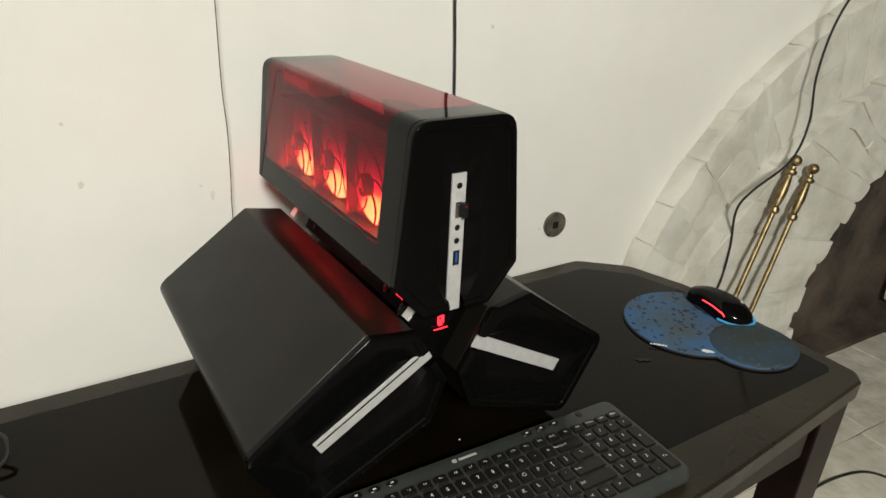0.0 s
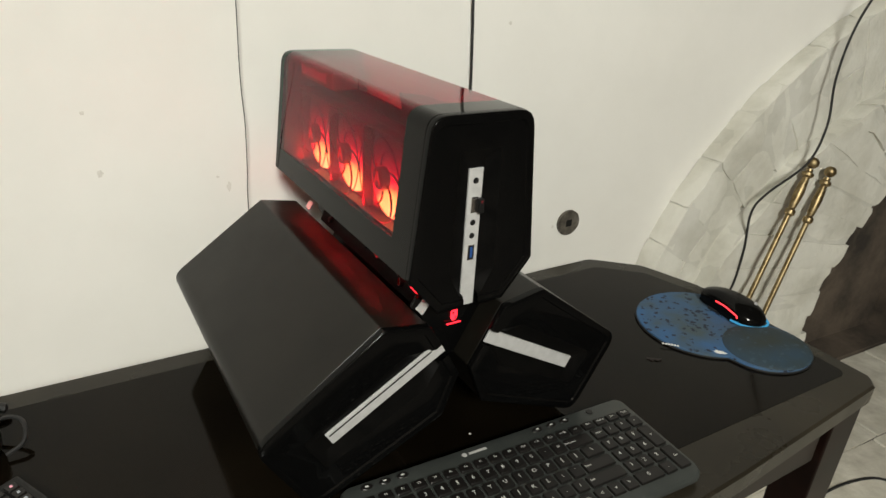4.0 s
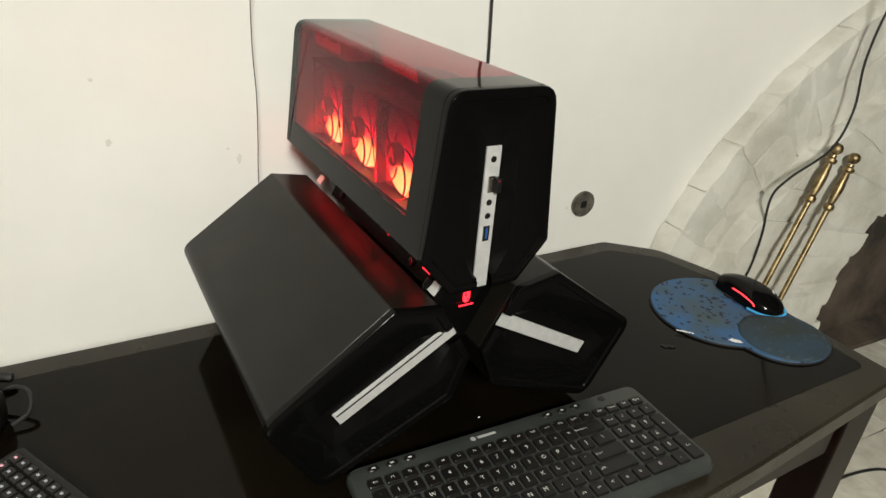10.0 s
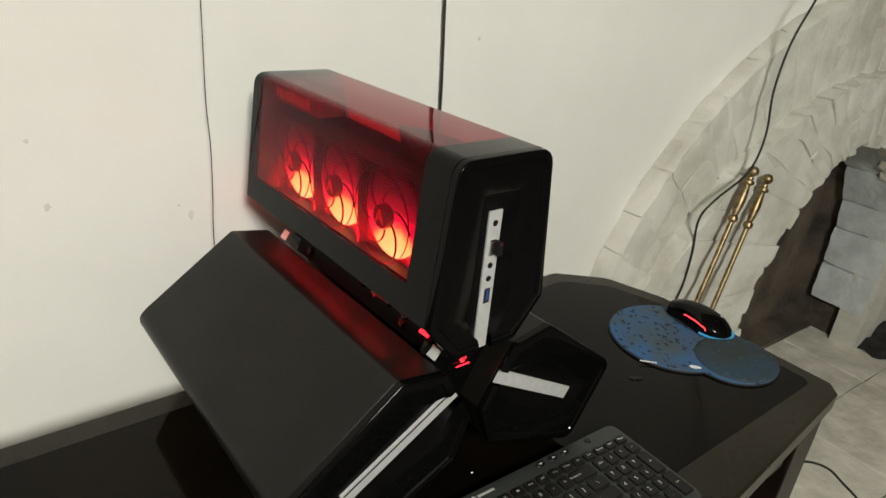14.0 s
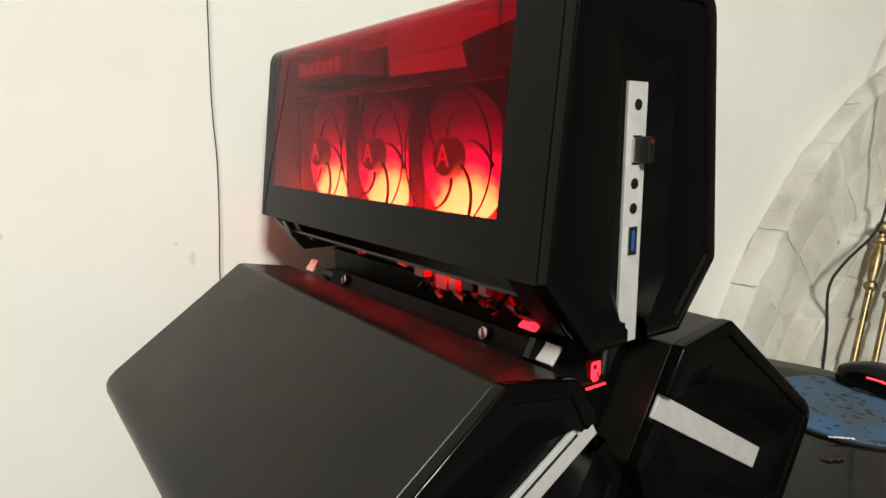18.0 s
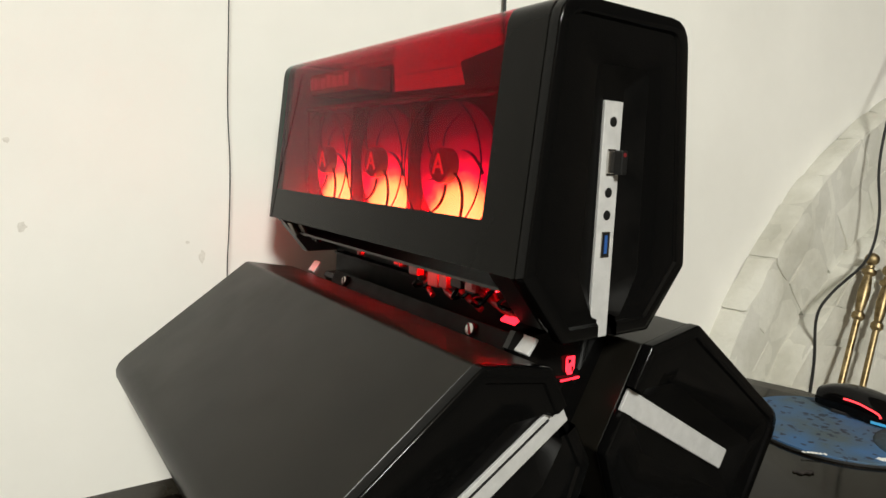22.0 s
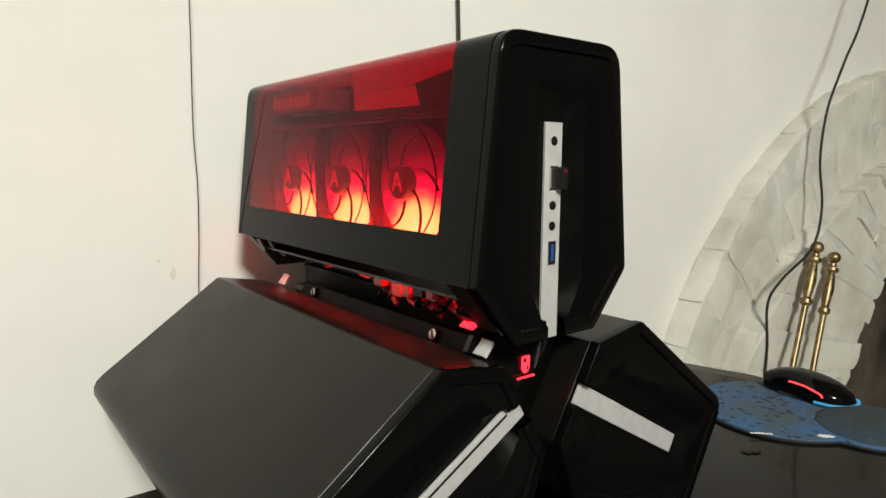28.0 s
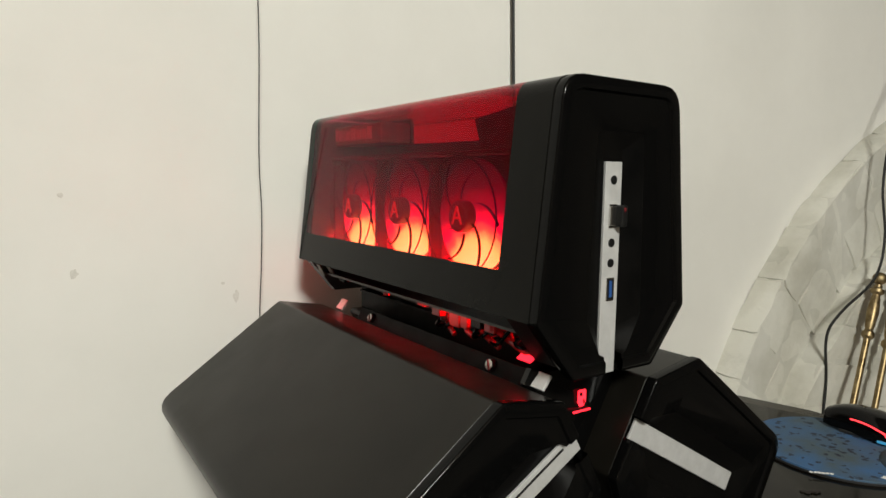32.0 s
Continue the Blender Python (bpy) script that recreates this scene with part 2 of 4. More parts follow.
# ---- mesh helpers ----


def thing(name, label, category, at=(0, 0, 0), turn=0.0, group="", kind=""):
    ob = new(name)
    ob.empty_display_size = 0.05
    ob.matrix_world = pose(*at, 0, 0, turn)
    return tagged(ob, label, category, group, kind)


def mesh_of(name, bm, mat, smooth=False):
    me = bpy.data.meshes.new(name)
    bmesh.ops.recalc_face_normals(bm, faces=bm.faces)
    bm.to_mesh(me)
    bm.free()
    for m in mat if isinstance(mat, (list, tuple)) else (mat,):
        me.materials.append(m)
    if smooth:
        me.shade_smooth()
        me.set_sharp_from_angle(angle=radians(35))
    return me


def part(name, bm, mat, parent=None, label="", smooth=False, at=None):
    ob = new(name, mesh_of(name, bm, mat, smooth))
    if parent:
        ob.parent = parent
    if at is not None:
        ob.matrix_local = at
    return tagged(ob, label)


def box(bm, x0, x1, y0, y1, z0, z1, bevel=0.0, m=None):
    b = bmesh.new()
    bmesh.ops.create_cube(b, size=1)
    for v in b.verts:
        v.co = Vector(((x0 + x1) / 2 + v.co.x * (x1 - x0), (y0 + y1) / 2 + v.co.y * (y1 - y0), (z0 + z1) / 2 + v.co.z * (z1 - z0)))
    if bevel:
        bmesh.ops.bevel(b, geom=list(b.edges), offset=bevel, segments=2, profile=0.5, affect="EDGES")
    add(bm, b, m)


def add(bm, other, m=None):
    if m is not None:
        bmesh.ops.transform(other, matrix=m, verts=other.verts)
    me = bpy.data.meshes.new("tmp")
    other.to_mesh(me)
    other.free()
    bm.from_mesh(me)
    bpy.data.meshes.remove(me)


def tube(bm, points, radius, sides=10, caps=True):
    """A round rod along points; radius is one number or one a point."""
    pts = [Vector(p) for p in points]
    radii = radius if isinstance(radius, (list, tuple)) else [radius] * len(pts)
    rings, side = [], None
    for n, p in enumerate(pts):
        way = (pts[min(n + 1, len(pts) - 1)] - pts[max(n - 1, 0)]).normalized()
        if side is None:
            side = way.orthogonal().normalized()
        side = (side - way * side.dot(way)).normalized()
        up = way.cross(side)
        rings.append([bm.verts.new(p + radii[n] * (math.cos(a) * side + math.sin(a) * up)) for a in (2 * math.pi * k / sides for k in range(sides))])
    for a, b in zip(rings, rings[1:]):
        for k in range(sides):
            bm.faces.new((a[k], a[(k + 1) % sides], b[(k + 1) % sides], b[k]))
    if caps:
        bm.faces.new(rings[0][::-1])
        bm.faces.new(rings[-1])


def smooth_line(points, steps=6):
    """A Catmull-Rom line through points."""
    pts = [Vector(p) for p in points]
    ext = [2 * pts[0] - pts[1], *pts, 2 * pts[-1] - pts[-2]]
    out = []
    for a, b, c, d in zip(ext, ext[1:], ext[2:], ext[3:]):
        for k in range(steps):
            t = k / steps
            out.append(0.5 * (2 * b + (c - a) * t + (2 * a - 5 * b + 4 * c - d) * t * t + (3 * b - a - 3 * c + d) * t ** 3))
    return out + [pts[-1]]


def rounded(poly, radius, steps=4):
    """A polygon of (a, b) with rounded corners; radius is one number or one a corner."""
    out, count = [], len(poly)
    for n in range(count):
        p, a, b = Vector(poly[n]), Vector(poly[n - 1]), Vector(poly[(n + 1) % count])
        r = radius[n] if isinstance(radius, (list, tuple)) else radius
        u, v = (a - p).normalized(), (b - p).normalized()
        half = max(u.angle(v) / 2, 0.05)
        d = min(r / math.tan(half), 0.45 * (a - p).length, 0.45 * (b - p).length)
        p0, p1 = p + u * d, p + v * d
        for k in range(steps + 1):
            t = k / steps
            out.append((1 - t) ** 2 * p0 + 2 * t * (1 - t) * p + t * t * p1)
    return out


def inset(poly, d):
    """The polygon with each side moved inwards by d (counter-clockwise order)."""
    out, count = [], len(poly)
    lines = []
    for n in range(count):
        a, b = Vector(poly[n]), Vector(poly[(n + 1) % count])
        w = (b - a).normalized()
        lines.append((a + Vector((-w.y, w.x)) * d, w))
    for n in range(count):
        (p, u), (q, v) = lines[n - 1], lines[n]
        det = u.x * v.y - u.y * v.x
        t = ((q - p).x * v.y - (q - p).y * v.x) / det
        out.append(p + u * t)
    return out


def ring(bm, loop, place):
    return [bm.verts.new(place(p)) for p in loop]


def bridge(bm, a, b):
    for k in range(len(a)):
        bm.faces.new((a[k], a[(k + 1) % len(a)], b[(k + 1) % len(b)], b[k]))


def slab(bm, loop, z0, z1, bevel=0.003):
    """A flat plate with the outline loop, its upper edge rounded."""
    low = [bm.verts.new((p.x, p.y, z0)) for p in loop]
    top = [bm.verts.new((p.x, p.y, z1 - bevel)) for p in loop]
    centre = sum(loop, Vector((0, 0))) / len(loop)
    upper = [bm.verts.new((*(p + (centre - p).normalized() * bevel), z1)) for p in loop]
    bm.faces.new(low[::-1])
    bridge(bm, low, top)
    bridge(bm, top, upper)
    bm.faces.new(upper)
    return bm


# ---- structure ----
def wall_piece(name, x0, x1, y0, y1, z0, z1, mat=PLASTER):
    bm = bmesh.new()
    box(bm, x0, x1, y0, y1, z0, z1)
    return tagged(part(name, bm, mat), kind="structure")


AX, AZ = 1.80, 0.38          # centre of the fireplace arch


def wall_back():
    """The wall behind the desk, with the arched opening through it."""
    bm = bmesh.new()
    cols = [-2.7, AX - 0.53] + [AX - 0.53 * math.cos(math.pi * k / 24) for k in range(1, 24)] + [AX + 0.53, 4.2]
    low = [0.0] + [AZ + math.sqrt(max(0.53 ** 2 - (x - AX) ** 2, 0)) for x in cols[1:-1]] + [0.0]
    for n, (x0, x1) in enumerate(zip(cols, cols[1:])):
        solid = n in (0, len(cols) - 2)
        z0, z1 = (0.0, 0.0) if solid else (low[n], low[n + 1])
        v = [bm.verts.new((x, y, z)) for y in (0.0, 0.25) for x, z in ((x0, z0), (x1, z1), (x1, 2.7), (x0, 2.7))]
        for f in ((0, 1, 2, 3), (7, 6, 5, 4), (0, 4, 5, 1)):
            bm.faces.new([v[k] for k in f]).material_index = int(f[1] == 4)
    for x in (AX - 0.53, AX + 0.53):
        bm.faces.new([bm.verts.new(p) for p in ((x, 0, 0), (x, 0.25, 0), (x, 0.25, AZ), (x, 0, AZ))]).material_index = 1
    bmesh.ops.remove_doubles(bm, verts=bm.verts, dist=1e-5)
    return tagged(part("wall_back", bm, (PLASTER, SOOT)), kind="structure")


wall_back()
# unseen walls and ceiling, added to close the room round the light
wall_piece("wall_left", -2.9, -2.7, -5.2, 0.25, 0, 2.7, UNSEEN_ROOM)
wall_piece("wall_right", 4.2, 4.4, -5.2, 0.25, 0, 2.7, UNSEEN_ROOM)
wall_piece("wall_front", -2.9, 4.4, -5.4, -5.2, 0, 2.7, UNSEEN_ROOM)
wall_piece("ceiling", -2.9, 4.4, -5.4, 0.25, 2.7, 2.8, UNSEEN_ROOM)
# out of view; its dark colour holds back bounce light
wall_piece("floor", -2.9, 4.4, -5.4, 0.25, -0.1, 0, FLOOR_LOW_BOUNCE)
wall_piece("fireplace_back", 1.0, 2.6, 0.21, 0.245, 0, 1.0, SOOT)
wall_piece("hearth_bed", 1.272, 2.328, 0.097, 0.2095, 0.0005, 0.016, SOOT)


# ---- desk ----
def desk():
    ob = thing("desk", "dark brown lacquered desk with clipped corners and a lighter border", "desk")
    outline = [(-1.15, -0.690), (0.02, -0.646), (0.30, -0.619), (0.616, -0.580), (0.634, -0.562), (0.622, -0.262), (0.583, -0.157), (0.502, -0.094), (-1.15, -0.176)]
    panel = [(-1.11, -0.612), (0.02, -0.567), (0.30, -0.556), (0.597, -0.5445), (0.607, -0.535), (0.594, -0.275), (0.560, -0.185), (0.490, -0.130), (-1.11, -0.210)]
    radii = [0.03, 0.2, 0.2, 0.008, 0.008, 0.05, 0.05, 0.03, 0.01]
    outer, inner = rounded(outline, radii), rounded(panel, [0.02, 0.2, 0.2] + [0.015] * 6)
    bm = bmesh.new()
    loops = []
    for loop, z in ((outer, 0.722), (outer, 0.7465), (rounded(inset(outline, 0.0035), radii), 0.7497), (inner, 0.75), (inner, 0.74)):
        loops.append([bm.verts.new((p.x, p.y, z)) for p in loop])
        if len(loops) > 1:
            bridge(bm, loops[-2], loops[-1])
    bm.faces.new(loops[0][::-1])
    part("border", bm, DESK_EDGE, ob, "lighter border strip", smooth=True)
    bm = bmesh.new()
    top = [bm.verts.new((p.x, p.y, 0.7502)) for p in rounded(inset(panel, 0.0004), [0.02, 0.2, 0.2] + [0.015] * 6)]
    low = [bm.verts.new((v.co.x, v.co.y, 0.741)) for v in top]
    bm.faces.new(top)
    bm.faces.new(low[::-1])
    bridge(bm, low, top)
    part("top_panel", bm, DESK, ob, "glossy black-brown inlaid panel")
    for name, b, turned in (("front_apron", (-1.12, 0.545, -0.011, 0.011, 0.632, 0.7218), (0.0, -0.588, 0, 0, 0, 3.2)), ("side_apron", (0.585, 0.605, -0.515, -0.27, 0.632, 0.7218), None),
                            ("back_apron", (-1.08, 0.495, -0.010, 0.010, 0.60, 0.7218), (0.0, -0.165, 0, 0, 0, 2.8)), ("stretcher", (0.560, 0.580, -0.50, -0.26, 0.12, 0.16), None)):
        bm = bmesh.new()
        box(bm, *b, 0.002, pose(*turned) if turned else None)
        part(name, bm, WOOD, ob)
    for x, y in ((0.535, -0.255), (-1.1355, -0.655), (-1.1355, -0.25)):
        bm = bmesh.new()
        box(bm, x, x + 0.055, y, y + 0.055, 0, 0.7219, 0.004)
        part("leg", bm, WOOD, ob)
    bm = bmesh.new()
    box(bm, 0.556, 0.616, -0.574, -0.515, 0, 0.7219, 0.003)
    part("leg", bm, WOOD, ob, "dark red-brown corner leg")
    return ob


desk()

# ---- computer ----
POD = [(0.070, 0.071), (0.030, 0.038), (0.030, -0.038), (0.070, -0.071), (0.2235, -0.0545), (0.2235, 0.0545)]
POD_R = [0.006, 0.004, 0.004, 0.006, 0.018, 0.018]
SIDE_POD = POD[:4] + [(0.2265, -0.0545), (0.2265, 0.0545)]
SIDE_R = [0.006, 0.004, 0.004, 0.006, 0.019, 0.019]
AXIS = 0.1665                 # height of the computer's middle above the desk
LONG = 0.379


def pod_place(angle, y):
    s, c = math.sin(radians(angle)), math.cos(radians(angle))
    return lambda p: Vector((p[0] * s + p[1] * c, y, AXIS + p[0] * c - p[1] * s))


def on_pod(angle):
    return Matrix.Translation((0, 0, AXIS)) @ Matrix.Rotation(radians(angle), 4, "Y")


def bezel(angle, parent, trough_top, off):
    """The glossy front of a pod: a rim, a shallow face and a sloping trough, open at its foot, for the metal strip."""
    bm = bmesh.new()
    last = None
    outline, radii = (SIDE_POD, SIDE_R) if angle else (POD, POD_R)
    for d, y in ((0.0035, 0.0095), (0.0035, 0.0022), (0.0, 0.0018), (0.0, -0.0045), (0.0005, -0.0055), (0.0014, -0.006), (0.0085, -0.006), (0.0098, -0.0042)):
        now = ring(bm, rounded(inset(outline, d), [max(r - d, 0.002) for r in radii]), pod_place(angle, y))
        if last:
            bridge(bm, last, now)
        else:
            bm.faces.new(now[::-1])
        last = now
    r1 = trough_top
    mouth = [(0.068, off + 0.0260), (0.0420, off + 0.0120), (0.0420, off - 0.0120), (0.068, off - 0.0260), (r1 + 0.003, off - 0.0225), (r1 + 0.003, off + 0.0225)]
    base = [(0.060, off + 0.0108), (0.0430, off + 0.0096), (0.0430, off - 0.0096), (0.060, off - 0.0108), (r1 - 0.008, off - 0.0105), (r1 - 0.008, off + 0.0105)]
    a = ring(bm, rounded(mouth, 0.005, 4), pod_place(angle, -0.0042))
    b = ring(bm, rounded(base, 0.002, 4), pod_place(angle, 0.0030))
    bridge(bm, a, b)
    bm.faces.new(b)
    bm.faces.ensure_lookup_table()
    for f in list(bm.faces)[-len(b) - 1:]:
        f.material_index = 1
    edges = [bm.edges.get((v[k], v[(k + 1) % len(v)])) for v in (last, a) for k in range(len(v))]
    bmesh.ops.triangle_fill(bm, use_beauty=True, edges=edges)
    # notch in the rim through which the strip's foot passes
    turn = on_pod(angle)
    for place, normal in (((off + 0.0083, 0, 0), (1, 0, 0)), ((off - 0.0083, 0, 0), (1, 0, 0)), ((0, 0, 0.0434), (0, 0, 1))):
        bmesh.ops.bisect_plane(bm, geom=list(bm.verts) + list(bm.edges) + list(bm.faces), plane_co=turn @ Vector(place), plane_no=turn.to_3x3() @ Vector(normal))
    back = turn.inverted()
    cut = [f for f in bm.faces for c in [back @ f.calc_center_median()] if abs(c.x - off) < 0.0082 and 0.0 < c.z < 0.0433 and c.y < 0.0029]
    bmesh.ops.delete(bm, geom=cut, context="FACES")
    return part("bezel", bm, (GLOSS, TROUGH), parent, "glossy black front frame", smooth=True)


def strip(angle, parent, r0, r1, off=0.0):
    bm = bmesh.new()
    box(bm, off - 0.0079, off + 0.0079, 0.0010, 0.0085, r0, r1, 0.0006, on_pod(angle))
    return part("metal_strip", bm, STEEL, parent, "brushed silver strip")


def closed_shell(name, angle, parent):
    bm = bmesh.new()
    last = None
    for d, y in ((0.0014, 0.0030), (0.0008, 0.0035), (0.0008, LONG - 0.004), (0.004, LONG)):
        now = ring(bm, rounded(inset(SIDE_POD, d), SIDE_R), pod_place(angle, y))
        if last:
            bridge(bm, last, now)
        last = now
    bm.faces.new(last)
    return part(name, bm, SATIN, parent, "satin black side pod", smooth=True)


def cover_piece(bm, y0, y1, s0, s1, thick=0.003):
    """A piece of the sheet that wraps the upper pod, from s0 to s1 along its section (0 left foot, 1 left corner, 2 right corner, 3 right foot)."""
    corners = [Vector(p) for p in ((0.070, -0.071), (0.2235, -0.0545), (0.2235, 0.0545), (0.070, 0.071))]

    def along(s):
        k = min(int(s), 2)
        p = corners[k].lerp(corners[k + 1], s - k)
        for c in (1, 2):
            q, r = corners[c], 0.0165
            u, v = (corners[c - 1] - q).normalized(), (corners[c + 1] - q).normalized()
            d = r / math.tan(u.angle(v) / 2)
            if (p - q).length < d:
                t = 0.5 + (0.5 if s > c else -0.5) * (p - q).length / d
                return (1 - t) ** 2 * (q + u * d) + 2 * t * (1 - t) * q + t * t * (q + v * d)
        return p

    stops = sorted({s0, s1, *(c + o for c in (1, 2) for o in (-0.105, -0.085, -0.06, -0.04, -0.02, 0.0, 0.03, 0.06, 0.09, 0.12, 0.145) if s0 < c + o < s1)})
    mid = Vector((0.14, 0.0))
    line = [along(s) for s in stops]
    rows = []
    for off in (0.0, thick):
        for y in (y0, y1):
            row = []
            for n, p in enumerate(line):
                w = (line[min(n + 1, len(line) - 1)] - line[max(n - 1, 0)]).normalized()
                inward = Vector((-w.y, w.x))
                if inward.dot(mid - p) < 0:
                    inward = -inward
                row.append(bm.verts.new(pod_place(0, y)(p + inward * off)))
            rows.append(row)
    for a, b in ((0, 1), (3, 2), (2, 0), (1, 3)):
        for k in range(len(line) - 1):
            bm.faces.new((rows[a][k], rows[a][k + 1], rows[b][k + 1], rows[b][k]))
    for k in (0, -1):
        bm.faces.new((rows[0][k], rows[1][k], rows[3][k], rows[2][k]))
    return bm


PC = thing("desktop_computer", "black three-pod desktop computer with red-lit window, standing on the desk", "computer", (0.013, -0.458, 0.75), 3.7)
LEFT = closed_shell("left_pod", 240, PC)
RIGHT = closed_shell("right_pod", 120, PC)
bezel(240, LEFT, 0.188, 0.0015)
bezel(120, RIGHT, 0.193, 0.0)
strip(240, LEFT, 0.0295, 0.172, 0.0015)
strip(120, RIGHT, 0.0345, 0.179)
bm = bmesh.new()
box(bm, 0.0043, 0.0060, 0.0004, 0.010, 0.042, 0.170, 0.0004, on_pod(240))
part("disc_slot", bm, BLACK, LEFT, "black disc slot")

# upper pod: wrapped acrylic cover, window, bezel
W0, W1, S0 = 0.037, 0.366, 0.190
bm = bmesh.new()
cover_piece(bm, 0.0030, W0, 0.0, 3.0)
TOP = part("upper_pod_cover", bm, ACRYLIC, PC, "glossy black acrylic cover with red window", smooth=True)
part("lower_border", cover_piece(bmesh.new(), W0, W1, 0.0, S0), ACRYLIC, TOP, smooth=True)
part("back_border", cover_piece(bmesh.new(), W1, LONG, 0.0, 3.0), ACRYLIC, TOP, smooth=True)
part("far_side", cover_piece(bmesh.new(), W0, W1, 2.40, 3.0), ACRYLIC, TOP, smooth=True)
part("far_window", cover_piece(bmesh.new(), W0, W1, 2.0, 2.40), TOP_WINDOW, TOP, "red window on the far side", smooth=True)
part("top_window", cover_piece(bmesh.new(), W0, W1, 1.13, 2.0), TOP_WINDOW, TOP, "dark red transparent top", smooth=True)
part("window", cover_piece(bmesh.new(), W0, W1, S0, 1.13), WINDOW, TOP, "red tinted transparent window", smooth=True)
bezel(0, TOP, 0.187, -0.001)
strip(0, TOP, 0.0285, 0.1712, -0.001)


def hole(name, r, x, kind, parent):
    """A socket in the strip of the upper pod."""
    bm = bmesh.new()
    if kind == "jack":
        tube(bm, [(x, 0.0060, AXIS + r), (x, 0.0007, AXIS + r), (x, 0.0005, AXIS + r)], [0.0030, 0.0030, 0.0024], 16)
        ob = part(name, bm, BLACK, parent, "round audio socket", smooth=True)
        bm = bmesh.new()
        tube(bm, [(x, 0.0060, AXIS + r), (x, 0.0003, AXIS + r)], 0.0021, 14)
        part("opening", bm, BLACK, ob)
    else:
        for x0, x1 in ((x - 0.0036, x - 0.0030), (x + 0.0030, x + 0.0036)):
            box(bm, x0, x1, 0.0003, 0.0060, AXIS + r - 0.0072, AXIS + r + 0.0072)
        for z0, z1 in ((-0.0078, -0.0072), (0.0072, 0.0078)):
            box(bm, x - 0.0036, x + 0.0036, 0.0003, 0.0060, AXIS + r + z0, AXIS + r + z1)
        ob = part(name, bm, NICKEL, parent, "rectangular data socket")
        bm = bmesh.new()
        box(bm, x - 0.0030, x + 0.0030, 0.0008, 0.006, AXIS + r - 0.0072, AXIS + r + 0.0072)
        part("opening", bm, BLACK, ob)
        bm = bmesh.new()
        box(bm, x - 0.0006, x + 0.0018, 0.0004, 0.006, AXIS + r - 0.0056, AXIS + r + 0.0056)
        part("tongue", bm, BLUE if r < 0.1 else STEEL, ob, "blue plastic tongue" if r < 0.1 else "bare metal plug")
    return ob


hole("power_button", 0.1592, -0.001, "jack", PC)
hole("audio_socket", 0.1175, -0.001, "jack", PC)
hole("audio_socket", 0.1040, -0.001, "jack", PC)
hole("data_socket", 0.0863, -0.001, "usb", PC)
hole("data_socket", 0.1355, -0.001, "usb", PC)

# small wireless receiver plugged into the upper socket
DONGLE = thing("wireless_receiver", "small black wireless receiver plugged into the computer's front", "receiver", (0.013, -0.458, 0.75), 3.7)
bm = bmesh.new()
box(bm, 0.0004, 0.0062, -0.0060, 0.0003, AXIS + 0.1283, AXIS + 0.1427, 0.0010)
part("cap", bm, BLACK, DONGLE)
bm = bmesh.new()
box(bm, -0.0052, 0.0003, -0.0014, 0.0003, AXIS + 0.1290, AXIS + 0.1420, 0.0004)
part("plug", bm, NICKEL, DONGLE, "bare metal plug")
bm = bmesh.new()
tube(bm, [(0.0030, -0.0056, AXIS + 0.1400), (0.0030, -0.0063, AXIS + 0.1400)], 0.0013, 12)
part("badge", bm, material("red_badge", (0.14, 0.012, 0.015), 0.4), DONGLE, "small red badge")


def hub():
    """The faceted glossy block in which the three pods meet."""
    bm = bmesh.new()
    tri = [(-0.040, 0.0285), (0.040, 0.0285), (0.046, 0.018), (0.006, -0.052), (-0.006, -0.052), (-0.046, 0.018)]
    last = None
    for k, y in ((0.42, LONG - 0.02), (0.42, 0.050), (0.97, 0.039), (1.0, 0.033), (0.90, 0.028)):
        now = [bm.verts.new((x * k, y, AXIS + z * k + 0.001)) for x, z in tri]
        if last:
            bridge(bm, last, now)
        else:
            bm.faces.new(now)
        last = now
    tip = bm.verts.new((0.010, 0.0235, AXIS - 0.001))
    for k in range(6):
        bm.faces.new((last[k], last[(k + 1) % 6], tip))
    ob = part("hub", bm, GLOSS, PC, "faceted glossy black middle block")
    # lit emblem: a rounded shield of thin lines over a bar
    bm = bmesh.new()
    shield = [(-0.0042, 0.013), (0.0042, 0.013), (0.0042, 0.004), (0.002, 0.0005), (-0.002, 0.0005), (-0.0042, 0.004)]
    loop = rounded(shield[::-1], 0.0015, 3)
    a, b = [bm.verts.new((p.x, 0.0015, p.y)) for p in loop], [bm.verts.new((p.x * 0.72, 0.0015, 0.0068 + (p.y - 0.0068) * 0.8)) for p in loop]
    bridge(bm, a, b)
    bm.faces.new(b)
    box(bm, -0.0085, 0.0085, 0.0005, 0.0015, -0.003, -0.0018)
    bmesh.ops.transform(bm, matrix=pose(0.0, 0.0215, AXIS - 0.0025, 0, 0, 0), verts=bm.verts)
    emblem = part("lit_emblem", bm, RED_GLOW, ob, "glowing red emblem")
    bm = bmesh.new()
    box(bm, -0.0022, -0.0006, 0.0002, 0.0013, 0.0088, 0.0112)
    box(bm, 0.0012, 0.0018, 0.0002, 0.0013, 0.0030, 0.0060)
    bmesh.ops.transform(bm, matrix=pose(0.0, 0.0215, AXIS - 0.0025, 0, 0, 0), verts=bm.verts)
    part("emblem_cutout", bm, BLACK, emblem, "dark cutouts in the emblem")


hub()


